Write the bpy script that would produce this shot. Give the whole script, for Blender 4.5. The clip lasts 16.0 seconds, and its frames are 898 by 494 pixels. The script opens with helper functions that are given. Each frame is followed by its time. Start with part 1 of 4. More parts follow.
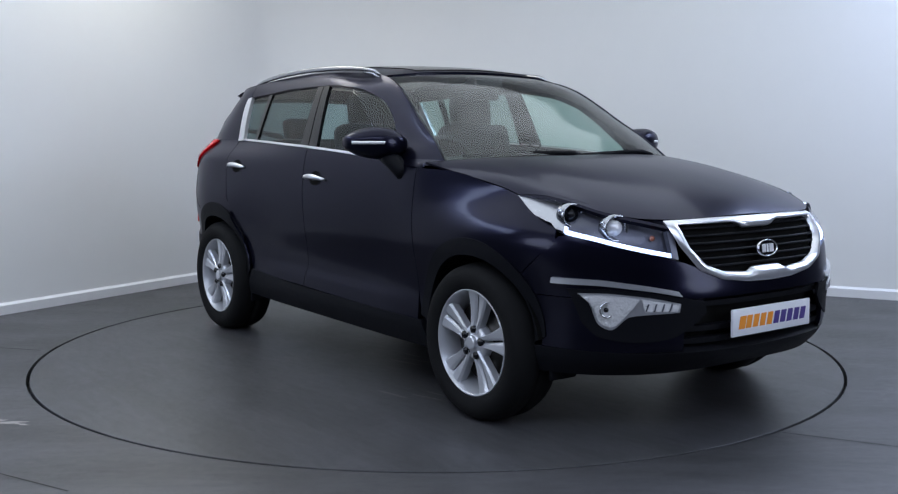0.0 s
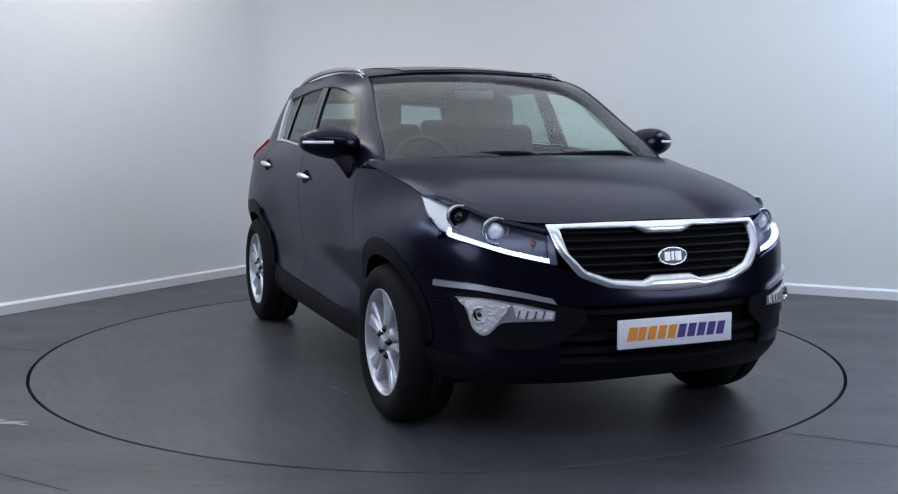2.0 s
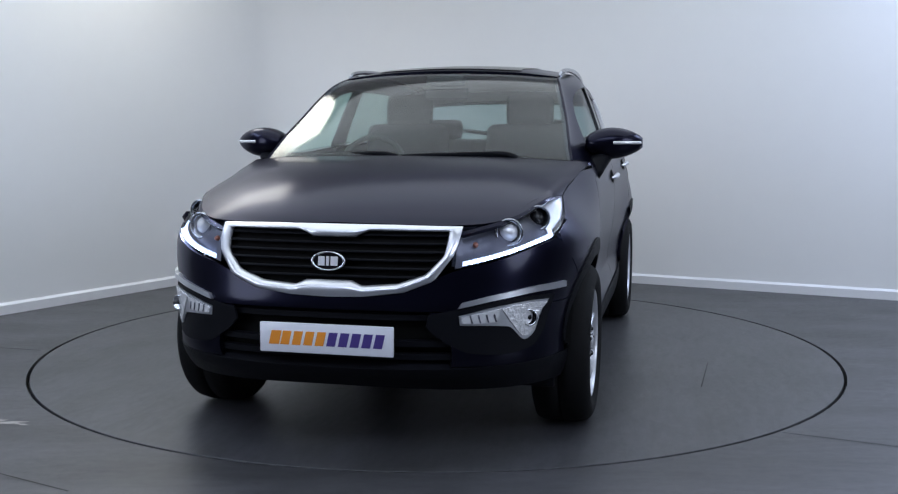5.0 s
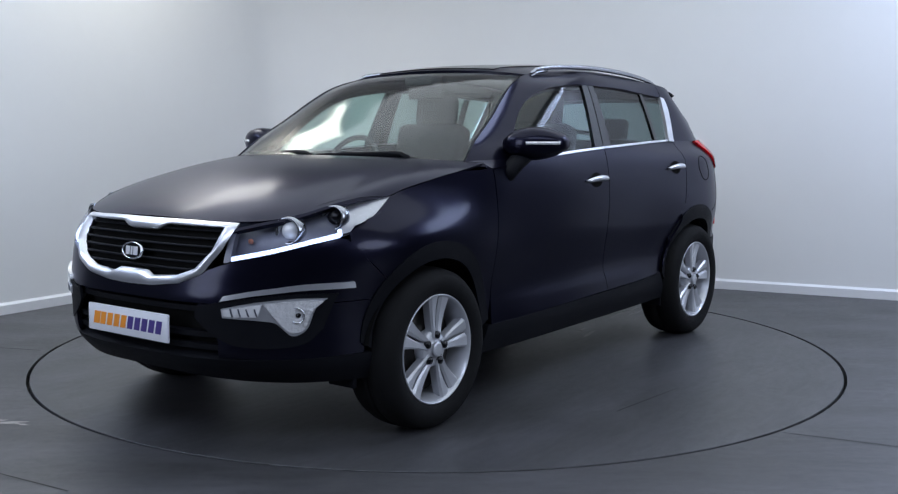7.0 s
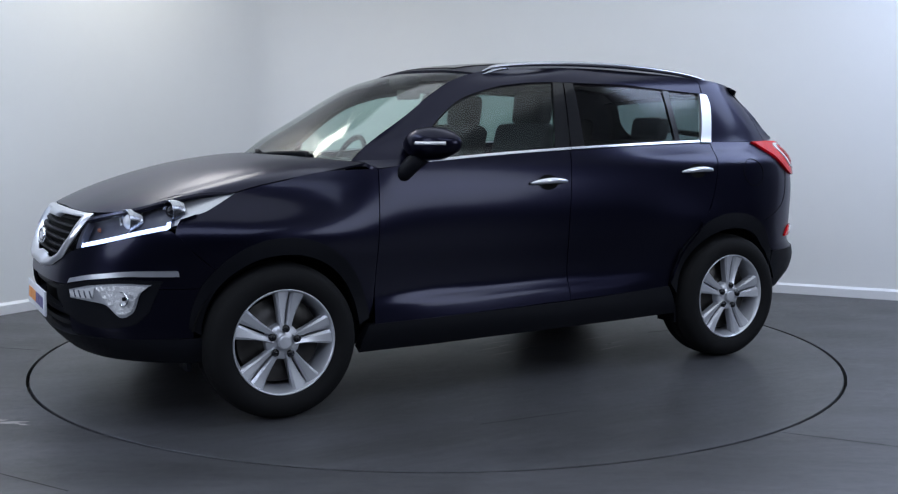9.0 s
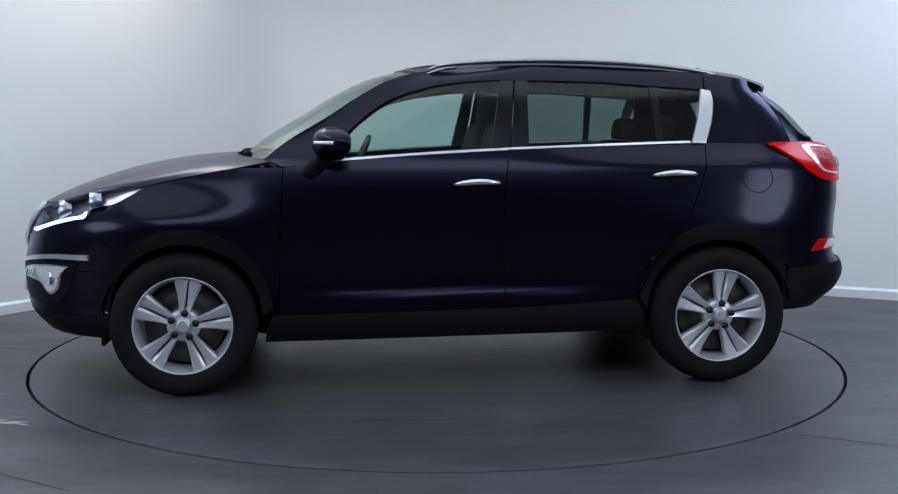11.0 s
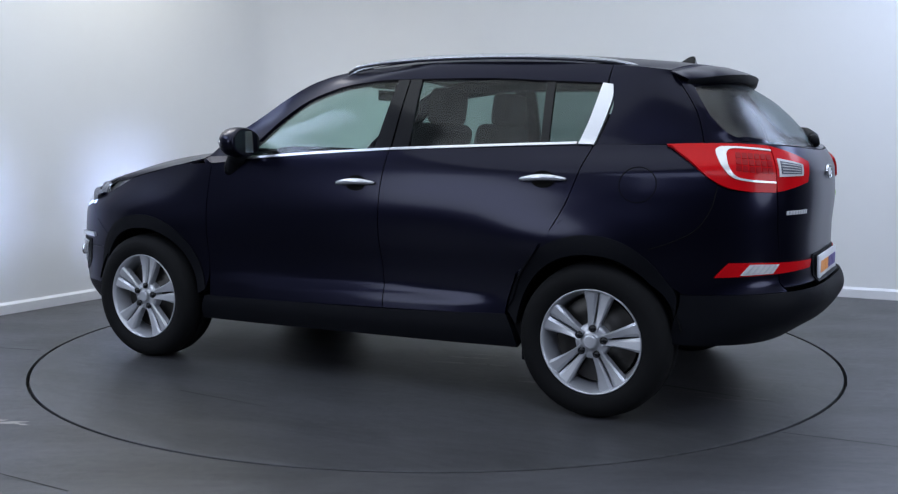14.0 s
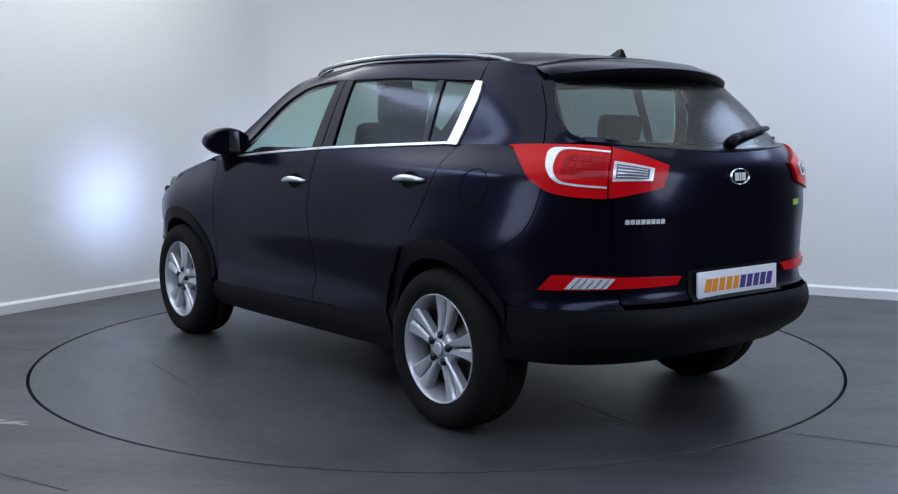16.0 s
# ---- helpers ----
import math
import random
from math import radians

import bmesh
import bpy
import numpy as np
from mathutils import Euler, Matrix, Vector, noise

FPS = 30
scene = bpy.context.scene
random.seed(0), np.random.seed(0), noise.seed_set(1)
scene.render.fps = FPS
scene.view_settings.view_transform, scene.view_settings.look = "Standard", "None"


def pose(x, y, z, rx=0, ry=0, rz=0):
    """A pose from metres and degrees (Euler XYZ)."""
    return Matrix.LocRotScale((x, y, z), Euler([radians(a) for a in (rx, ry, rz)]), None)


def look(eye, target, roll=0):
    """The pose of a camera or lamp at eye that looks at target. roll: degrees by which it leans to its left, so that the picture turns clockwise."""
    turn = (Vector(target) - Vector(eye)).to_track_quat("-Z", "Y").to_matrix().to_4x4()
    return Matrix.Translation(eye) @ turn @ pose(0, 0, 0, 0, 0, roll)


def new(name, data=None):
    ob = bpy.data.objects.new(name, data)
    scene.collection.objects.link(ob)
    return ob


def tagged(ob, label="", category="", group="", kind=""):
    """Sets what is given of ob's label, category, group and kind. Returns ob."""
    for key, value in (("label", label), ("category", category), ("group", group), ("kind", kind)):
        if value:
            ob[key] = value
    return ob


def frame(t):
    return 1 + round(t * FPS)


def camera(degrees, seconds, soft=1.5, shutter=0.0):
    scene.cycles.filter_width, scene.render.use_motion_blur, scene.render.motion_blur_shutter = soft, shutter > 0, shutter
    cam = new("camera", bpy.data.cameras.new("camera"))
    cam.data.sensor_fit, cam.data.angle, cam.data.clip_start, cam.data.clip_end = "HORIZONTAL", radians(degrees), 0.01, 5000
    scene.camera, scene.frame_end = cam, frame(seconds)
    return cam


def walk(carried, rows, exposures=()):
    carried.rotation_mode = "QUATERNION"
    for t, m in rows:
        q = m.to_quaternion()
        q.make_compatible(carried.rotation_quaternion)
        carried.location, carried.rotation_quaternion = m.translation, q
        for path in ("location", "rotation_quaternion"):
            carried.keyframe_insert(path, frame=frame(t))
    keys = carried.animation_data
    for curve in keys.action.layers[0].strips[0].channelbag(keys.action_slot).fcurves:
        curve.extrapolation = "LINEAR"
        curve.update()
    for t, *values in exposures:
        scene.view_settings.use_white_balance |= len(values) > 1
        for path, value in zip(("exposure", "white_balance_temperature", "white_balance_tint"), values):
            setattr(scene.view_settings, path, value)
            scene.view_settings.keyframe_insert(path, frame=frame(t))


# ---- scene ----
cam = camera(47.6, 16.0, soft=1.25)
EYE = pose(0, -5.901, 1.250, 83.645, 0, -0.6) @ pose(0, 0, 0, 0, 0, 0.08)
walk(cam, [(0.0, EYE), (16.0, EYE)])

def spline(pts):
    """A smooth curve through (key, value) points."""
    xs = [p[0] for p in pts]
    ys = [p[1] for p in pts]
    n = len(xs)
    d = [(ys[i + 1] - ys[i]) / (xs[i + 1] - xs[i]) for i in range(n - 1)]
    m = [d[0]] + [0 if d[i - 1] * d[i] <= 0 else 2 * d[i - 1] * d[i] / (d[i - 1] + d[i]) for i in range(1, n - 1)] + [d[-1]]

    def f(x):
        if x <= xs[0]:
            return ys[0]
        if x >= xs[-1]:
            return ys[-1]
        i = max(k for k in range(n - 1) if xs[k] <= x)
        h = xs[i + 1] - xs[i]
        t = (x - xs[i]) / h
        return (ys[i] * (1 + 2 * t) * (1 - t) ** 2 + h * m[i] * t * (1 - t) ** 2
                + ys[i + 1] * t * t * (3 - 2 * t) - h * m[i + 1] * t * t * (1 - t))
    return f


def smooth(t):
    t = min(1.0, max(0.0, t))
    return t * t * (3 - 2 * t)


# Half width of the body by height, the nose and the tail by height.
wide = spline([(.18, .79), (.28, .85), (.36, .868), (.5, .862), (.62, .868), (.75, .880), (.88, .886), (.98, .880), (1.06, .866),
               (1.12, .850), (1.18, .826), (1.25, .802), (1.35, .767), (1.45, .728), (1.52, .695), (1.58, .645), (1.62, .58)])
nose = spline([(.18, 1.95), (.25, 2.04), (.30, 2.10), (.36, 2.155), (.42, 2.185), (.5, 2.19), (.6, 2.195), (.68, 2.18), (.78, 2.155), (.86, 2.115), (.92, 2.06), (1.0, 1.95), (1.15, 1.7)])
tail = spline([(.25, 1.90), (.32, 2.0), (.38, 2.09), (.45, 2.185), (.52, 2.215), (.575, 2.20), (.62, 2.15), (.7, 2.145), (.8, 2.145), (.95, 2.155), (1.08, 2.15), (1.18, 2.11), (1.26, 2.03), (1.4, 1.87), (1.5, 1.72)])


def half_width(x, z):
    w = wide(z)
    w -= .062 * smooth((-.2 - x) / 1.1) * smooth((z - 1.08) / .14)
    w += .042 * math.exp(-abs((x + 1.34) / .50) ** 2.6 - ((z - .76) / .16) ** 2)
    w += .034 * math.exp(-abs((x - 1.32) / .48) ** 2.6 - ((z - .76) / .17) ** 2)
    w -= .085 * smooth((z - .80) / .24) * smooth((x - .75) / .75)
    w -= .016 * math.exp(-((x) / .75) ** 4 - ((z - .56) / .13) ** 2)
    w += .013 * smooth((.495 - z) / .022) * smooth((.95 - abs(x)) / .40)
    return w


ARC = 1.62          # length of a corner's sweep in the unrolled coordinate
_q = [(math.sin(k / 400 * math.pi / 2), math.cos(k / 400 * math.pi / 2)) for k in range(401)]


def _sweep(n):
    pts = [(a ** (2 / n), .88 * b ** (2 / n)) for a, b in _q]
    run = [0.0]
    for p, q in zip(pts, pts[1:]):
        run.append(run[-1] + math.hypot(q[0] - p[0], q[1] - p[1]))
    return [(r / run[-1], p[0], p[1] / .88) for r, p in zip(run, pts)]


SWEEP_F, SWEEP_R = _sweep(3.0), _sweep(3.3)


def ring(s, z):
    """The lower body: s is x along the flank, and goes on round the corner to the middle of nose and tail at 1.2 + ARC."""
    a = abs(s)
    if a <= 1.2:
        return s, half_width(s, z), z
    q = min(1.0, (a - 1.2) / ARC)
    table = SWEEP_F if s > 0 else SWEEP_R
    lo, hi = 0, 400
    while hi - lo > 1:
        mid = (lo + hi) // 2
        if table[mid][0] <= q:
            lo = mid
        else:
            hi = mid
    f = (q - table[lo][0]) / max(1e-9, table[hi][0] - table[lo][0])
    cx = table[lo][1] + f * (table[hi][1] - table[lo][1])
    cy = table[lo][2] + f * (table[hi][2] - table[lo][2])
    end = nose(z) if s > 0 else tail(z)
    x = 1.2 + cx * (end - 1.2)
    x = x if s > 0 else -x
    return x, cy * half_width(x, z), z


pillar_a = spline([(1.10, 1.02), (1.16, .95), (1.214, .82), (1.33, .624), (1.425, .48), (1.503, .337), (1.546, .193), (1.58, .0)])


def cabin(x, z):
    """The flank of the cabin above the belt line, drawn in towards the windscreen and the tailgate."""
    w = half_width(x, z)
    w -= .072 * smooth((x - pillar_a(z) + .42) / .42)
    if x < -1.3:
        w *= max(0.0, 1 - min(1.0, (-1.3 - x) / max(.3, tail(z) - 1.3)) ** 3.0) ** .333
    return x, w, z


def front(v, z):
    """The nose: v is the way round from its middle, to the car's left."""
    x, y, z = ring(1.2 + ARC - abs(v), z)
    return x, math.copysign(y, v) if v else 0.0, z


def back(v, z):
    x, y, z = ring(-1.2 - ARC + abs(v), z)
    return x, math.copysign(y, v) if v else 0.0, z
# ---- world, light, exposure ----
world = bpy.data.worlds.new("world")
scene.world = world
world.use_nodes = True
world.node_tree.nodes["Background"].inputs[0].default_value = (.6, .65, .8, 1)
world.node_tree.nodes["Background"].inputs[1].default_value = .05
scene.view_settings.exposure = 0.06


def area_lamp(name, m, sx, sy, power, colour):
    data = bpy.data.lights.new(name, "AREA")
    data.shape, data.size, data.size_y, data.energy, data.color = "RECTANGLE", sx, sy, power, colour
    ob = new(name, data)
    ob.matrix_world = m
    return ob


# ---- materials ----
def material(name, colour, rough=.5, metal=0.0, coat=0.0, emit=None, strength=0.0, vary=.0, scale=8.0, bump=0.0, bump_scale=60.0, spec=.5, coat_rough=.04):
    """A principled surface with two scales of variation in tone, and a fine relief."""
    mat = bpy.data.materials.new(name)
    mat.use_nodes = True
    nt = mat.node_tree
    b = nt.nodes["Principled BSDF"]
    b.inputs["Base Color"].default_value = (*colour, 1)
    b.inputs["Roughness"].default_value = rough
    b.inputs["Metallic"].default_value = metal
    b.inputs["Coat Weight"].default_value = coat
    b.inputs["Coat Roughness"].default_value = coat_rough
    b.inputs["Specular IOR Level"].default_value = spec
    if emit:
        b.inputs["Emission Color"].default_value = (*emit, 1)
        b.inputs["Emission Strength"].default_value = strength
    coord = nt.nodes.new("ShaderNodeTexCoord")
    if vary:
        n1, n2 = nt.nodes.new("ShaderNodeTexNoise"), nt.nodes.new("ShaderNodeTexNoise")
        n1.inputs["Scale"].default_value, n2.inputs["Scale"].default_value = scale, scale * 11
        n1.inputs["Detail"].default_value = n2.inputs["Detail"].default_value = 6
        add = nt.nodes.new("ShaderNodeMath")
        add.operation = "ADD"
        mix = nt.nodes.new("ShaderNodeMix")
        mix.data_type = "RGBA"
        for n in (n1, n2):
            nt.links.new(coord.outputs["Object"], n.inputs["Vector"])
        nt.links.new(n1.outputs[0], add.inputs[0])
        nt.links.new(n2.outputs[0], add.inputs[1])
        half = nt.nodes.new("ShaderNodeMath")
        half.operation = "MULTIPLY"
        half.inputs[1].default_value = .5
        nt.links.new(add.outputs[0], half.inputs[0])
        nt.links.new(half.outputs[0], mix.inputs[0])
        mix.inputs[6].default_value = (*[c * (1 - vary) for c in colour], 1)
        mix.inputs[7].default_value = (*[min(1, c * (1 + vary)) for c in colour], 1)
        nt.links.new(mix.outputs[2], b.inputs["Base Color"])
        ramp = nt.nodes.new("ShaderNodeMapRange")
        ramp.inputs[3].default_value, ramp.inputs[4].default_value = max(.02, rough * (1 - vary)), min(1, rough * (1 + vary))
        nt.links.new(half.outputs[0], ramp.inputs[0])
        nt.links.new(ramp.outputs[0], b.inputs["Roughness"])
    if bump:
        n3, bm_ = nt.nodes.new("ShaderNodeTexNoise"), nt.nodes.new("ShaderNodeBump")
        n3.inputs["Scale"].default_value, n3.inputs["Detail"].default_value = bump_scale, 5
        bm_.inputs["Strength"].default_value, bm_.inputs["Distance"].default_value = bump, .01
        nt.links.new(coord.outputs["Object"], n3.inputs["Vector"])
        nt.links.new(n3.outputs[0], bm_.inputs["Height"])
        nt.links.new(bm_.outputs[0], b.inputs["Normal"])
    return mat


def glass_material(name, tint, gloss=.06, edge=.85):
    """A pane: tinted see-through with a Fresnel gloss."""
    mat = bpy.data.materials.new(name)
    mat.use_nodes = True
    nt = mat.node_tree
    nt.nodes.clear()
    out, mix = nt.nodes.new("ShaderNodeOutputMaterial"), nt.nodes.new("ShaderNodeMixShader")
    see, shine, face = nt.nodes.new("ShaderNodeBsdfTransparent"), nt.nodes.new("ShaderNodeBsdfGlossy"), nt.nodes.new("ShaderNodeLayerWeight")
    power, ramp = nt.nodes.new("ShaderNodeMath"), nt.nodes.new("ShaderNodeMapRange")
    power.operation = "POWER"
    power.inputs[1].default_value = 4.0
    ramp.inputs[3].default_value, ramp.inputs[4].default_value = gloss, edge
    see.inputs[0].default_value = (*tint, 1)
    shine.inputs["Roughness"].default_value = .10
    nt.links.new(face.outputs["Facing"], power.inputs[0])
    nt.links.new(power.outputs[0], ramp.inputs[0])
    nt.links.new(ramp.outputs[0], mix.inputs[0])
    nt.links.new(see.outputs[0], mix.inputs[1])
    nt.links.new(shine.outputs[0], mix.inputs[2])
    nt.links.new(mix.outputs[0], out.inputs[0])
    return mat


PAINT = material("navy_metallic_paint", (.0082, .0082, .0190), .28, .80, .27, vary=.05, scale=900, spec=.05, coat_rough=.13)
PAINT.node_tree.nodes["Principled BSDF"].inputs["Specular Tint"].default_value = (.70, .70, .78, 1)
PLASTIC = material("black_moulded_plastic", (.0060, .0064, .0088), .52, spec=.09, vary=.25, scale=30, bump=.12, bump_scale=900)
GLOSS_BLACK = material("gloss_black_trim", (.006, .006, .008), .18, coat=.15, spec=.25, vary=.2, scale=20)
CHROME = material("bright_chrome", (.78, .79, .82), .12, 1.0, vary=.08, scale=30)
ALU = material("bright_satin_aluminium", (.74, .75, .79), .30, .85, vary=.06, scale=40)
LETTER = material("bright_letter", (.80, .80, .83), .35, .3, vary=.05, scale=60)
SATIN = material("satin_silver_trim", (.36, .37, .40), .26, 1.0, vary=.08, scale=40)
ALLOY = material("silver_alloy_wheel", (.56, .57, .60), .34, .50, .25, vary=.06, scale=50)
RUBBER = material("tyre_rubber", (.007, .007, .0075), .8, spec=.15, vary=.30, scale=25, bump=.25, bump_scale=300)
STEEL = material("brake_disc_steel", (.07, .066, .062), .45, .9, vary=.35, scale=30)
UNDER = material("underbody_black", (.004, .004, .004), .8, spec=.1, vary=.3, scale=12)
FABRIC = material("dark_seat_cloth", (.018, .018, .020), .9, vary=.3, scale=60, bump=.3, bump_scale=700)
DASH = material("dashboard_plastic", (.015, .015, .017), .6, vary=.2, scale=40, bump=.2, bump_scale=600)
LINING = material("grey_headlining", (.32, .32, .31), .9, vary=.1, scale=60)
RED_LENS = material("red_lamp_plastic", (.56, .004, .008), .24, vary=.14, scale=60, spec=.10, coat=.12)
RED_DARK = material("dark_red_lamp_inner", (.32, .003, .008), .35, coat=.15, spec=.1, vary=.3, scale=120)
CLEAR_LAMP = material("clear_lamp_reflector", (.86, .87, .90), .16, .25, .5, vary=.22, scale=70, bump=.16, bump_scale=45)
SATIN_LAMP = material("satin_lamp_reflector", (.52, .53, .56), .30, .70, .2, vary=.2, scale=50, bump=.1, bump_scale=40)
FACET = material("faceted_lamp_reflector", (.86, .87, .90), .14, .30, .5, vary=.35, scale=40, bump=.8, bump_scale=60)
LAMP_BOWL = material("headlamp_bowl", (.11, .114, .145), .40, .55, .3, vary=.3, scale=30)
DRL_GUIDE = material("daylight_guide", (.9, .9, .95), .3, emit=(.46, .62, 1.0), strength=1.9)
LED = material("daylight_led", (.9, .9, 1), .3, emit=(.45, .58, 1.0), strength=4800.0)
AMBER = material("amber_bulb", (.30, .10, .06), .3, coat=.5)
PLATE_WHITE = material("number_plate_white", (.78, .79, .84), .35, coat=.4, vary=.05, scale=60)
ORANGE = material("orange_print", (.85, .30, .03), .4, vary=.15, scale=25)
PURPLE = material("violet_print", (.07, .045, .22), .4, vary=.15, scale=25)
GREEN = material("green_badge", (.35, .55, .08), .4, vary=.1, scale=40)
WALL = material("white_painted_wall", (.80, .80, .80), .75, vary=.025, scale=.7, bump=.05, bump_scale=120)
DARK_WALL = material("unseen_grey_wall", (.15, .155, .17), .9, vary=.2, scale=2)
CEIL = material("white_ceiling", (.78, .78, .78), .85, vary=.03, scale=1.0)
SKIRT = material("white_skirting", (.78, .78, .80), .45, vary=.04, scale=3)
SCREEN_GLASS = glass_material("windscreen_glass", (.74, .87, .82), .065)
DOOR_GLASS = glass_material("door_glass", (.58, .74, .70), .04, .6)
TINT_GLASS = glass_material("privacy_glass", (.33, .42, .40), .035, .5)
REAR_GLASS = glass_material("tailgate_glass", (.36, .44, .46), .05, .34)
REAR_GLASS.node_tree.nodes["Glossy BSDF"].inputs["Roughness"].default_value = .22
LENS_GLASS = glass_material("lamp_lens_glass", (.95, .95, .96), .0, .25)


def floor_material(name, colour, rough, stain):
    """Worn, sealed studio floor: broad patches, fine grain, scuffs, a soft sheen."""
    mat = material(name, colour, rough, vary=.42, scale=2.6, bump=.10, bump_scale=220)
    nt = mat.node_tree
    b = nt.nodes["Principled BSDF"]
    coord = nt.nodes["Texture Coordinate"]
    n, r, mix, mp = (nt.nodes.new("ShaderNodeTexNoise"), nt.nodes.new("ShaderNodeValToRGB"), nt.nodes.new("ShaderNodeMix"), nt.nodes.new("ShaderNodeMapping"))
    mix.data_type = "RGBA"
    mix.blend_type = "MULTIPLY"
    mp.inputs["Scale"].default_value = (.5, 2.2, 1)
    mp.inputs["Rotation"].default_value = (0, 0, .35)
    n.inputs["Scale"].default_value, n.inputs["Detail"].default_value = 1.3, 8
    r.color_ramp.elements[0].position, r.color_ramp.elements[1].position = .36, .60
    r.color_ramp.elements[0].color = (stain, stain, stain * .95, 1)
    r.color_ramp.elements[1].color = (1, 1, 1, 1)
    nt.links.new(coord.outputs["Object"], mp.inputs[0])
    nt.links.new(mp.outputs[0], n.inputs["Vector"])
    nt.links.new(n.outputs[0], r.inputs[0])
    old = b.inputs["Base Color"].links[0].from_socket
    mix.inputs[0].default_value = 1
    nt.links.new(old, mix.inputs[6])
    nt.links.new(r.outputs[0], mix.inputs[7])
    fine, fmap, framp, fmix = nt.nodes.new("ShaderNodeTexNoise"), nt.nodes.new("ShaderNodeMapping"), nt.nodes.new("ShaderNodeMapRange"), nt.nodes.new("ShaderNodeMix")
    fmap.inputs["Scale"].default_value = (6, 26, 1)
    fmap.inputs["Rotation"].default_value = (0, 0, -.12)
    fine.inputs["Scale"].default_value, fine.inputs["Detail"].default_value, fine.inputs["Roughness"].default_value = 1.0, 7, .68
    framp.inputs[1].default_value, framp.inputs[2].default_value = .34, .70
    framp.inputs[3].default_value, framp.inputs[4].default_value = .74, 1.32
    fmix.data_type, fmix.blend_type = "RGBA", "MULTIPLY"
    fmix.inputs[0].default_value = 1
    nt.links.new(coord.outputs["Object"], fmap.inputs[0])
    nt.links.new(fmap.outputs[0], fine.inputs["Vector"])
    nt.links.new(fine.outputs[0], framp.inputs[0])
    nt.links.new(mix.outputs[2], fmix.inputs[6])
    nt.links.new(framp.outputs[0], fmix.inputs[7])
    nt.links.new(fmix.outputs[2], b.inputs["Base Color"])
    return mat


FLOOR = floor_material("grey_sealed_floor", (.062, .062, .068), .42, .60)
DISC = floor_material("grey_turntable_floor", (.058, .058, .064), .36, .76)
JOINT = material("dark_joint", (.01, .01, .01), .8)
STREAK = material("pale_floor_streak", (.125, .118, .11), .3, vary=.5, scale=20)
SCUFF = material("pale_scuff", (.33, .31, .29), .6, vary=.4, scale=30)


# ---- mesh helpers ----
def mesh(name, verts, faces, mat, flat=False):
    me = bpy.data.meshes.new(name)
    me.from_pydata([tuple(v) for v in verts], [], faces)
    me.materials.append(mat)
    if not flat:
        me.polygons.foreach_set("use_smooth", [True] * len(me.polygons))
    me.update()
    return me


def put(name, verts, faces, mat, parent=None, label="", flat=False):
    ob = new(name, mesh(name, verts, faces, mat, flat))
    if parent:
        ob.parent = parent
    if label:
        ob["label"] = label
    return ob


def part(name, bm, mat, parent, label="", flat=False):
    me = bpy.data.meshes.new(name)
    bm.normal_update()
    bm.to_mesh(me)
    bm.free()
    me.materials.append(mat)
    if not flat:
        me.polygons.foreach_set("use_smooth", [True] * len(me.polygons))
        me.set_sharp_from_angle(angle=radians(35))
    ob = new(name, me)
    if parent:
        ob.parent = parent
    if label:
        ob["label"] = label
    return ob


def box_bm(x0, x1, y0, y1, z0, z1, bevel=.0, m=None, bm=None):
    made = bmesh.new()
    bmesh.ops.create_cube(made, size=1, matrix=Matrix.Translation(((x0 + x1) / 2, (y0 + y1) / 2, (z0 + z1) / 2)) @ Matrix.Diagonal((x1 - x0, y1 - y0, z1 - z0, 1)))
    if bevel:
        bmesh.ops.bevel(made, geom=made.edges[:], offset=bevel, segments=2, affect="EDGES", profile=.5)
    if m:
        bmesh.ops.transform(made, matrix=m, verts=made.verts)
    return made


def lathe(profile, n=64, axis="y", close=False):
    """Verts and faces of a profile of (radius, height) turned about an axis."""
    verts, faces = [], []
    for i in range(n):
        a = 2 * math.pi * i / n
        for r, h in profile:
            verts.append((r * math.cos(a), h, r * math.sin(a)) if axis == "y" else (r * math.cos(a), r * math.sin(a), h) if axis == "z" else (h, r * math.cos(a), r * math.sin(a)))
    k = len(profile)
    for i in range(n):
        j = (i + 1) % n
        for a in range(k - 1):
            faces.append((i * k + a, i * k + a + 1, j * k + a + 1, j * k + a))
    return verts, faces


def tube(path, radius, n=10, flat=1.0):
    """A round bar along a path of points."""
    verts, faces = [], []
    pts = [Vector(p) for p in path]
    for i, p in enumerate(pts):
        d = (pts[min(i + 1, len(pts) - 1)] - pts[max(i - 1, 0)]).normalized()
        u = d.cross(Vector((0, 0, 1)))
        u = u.normalized() if u.length > 1e-4 else Vector((0, 1, 0))
        v = u.cross(d)
        r = radius if not callable(radius) else radius(i / (len(pts) - 1))
        for k in range(n):
            a = 2 * math.pi * k / n
            verts.append(p + u * (r * math.cos(a)) + v * (r * flat * math.sin(a)))
    for i in range(len(pts) - 1):
        for k in range(n):
            l = (k + 1) % n
            faces.append((i * n + k, i * n + l, (i + 1) * n + l, (i + 1) * n + k))
    faces.append(tuple(range(n))[::-1])
    faces.append(tuple((len(pts) - 1) * n + k for k in range(n)))
    return verts, faces


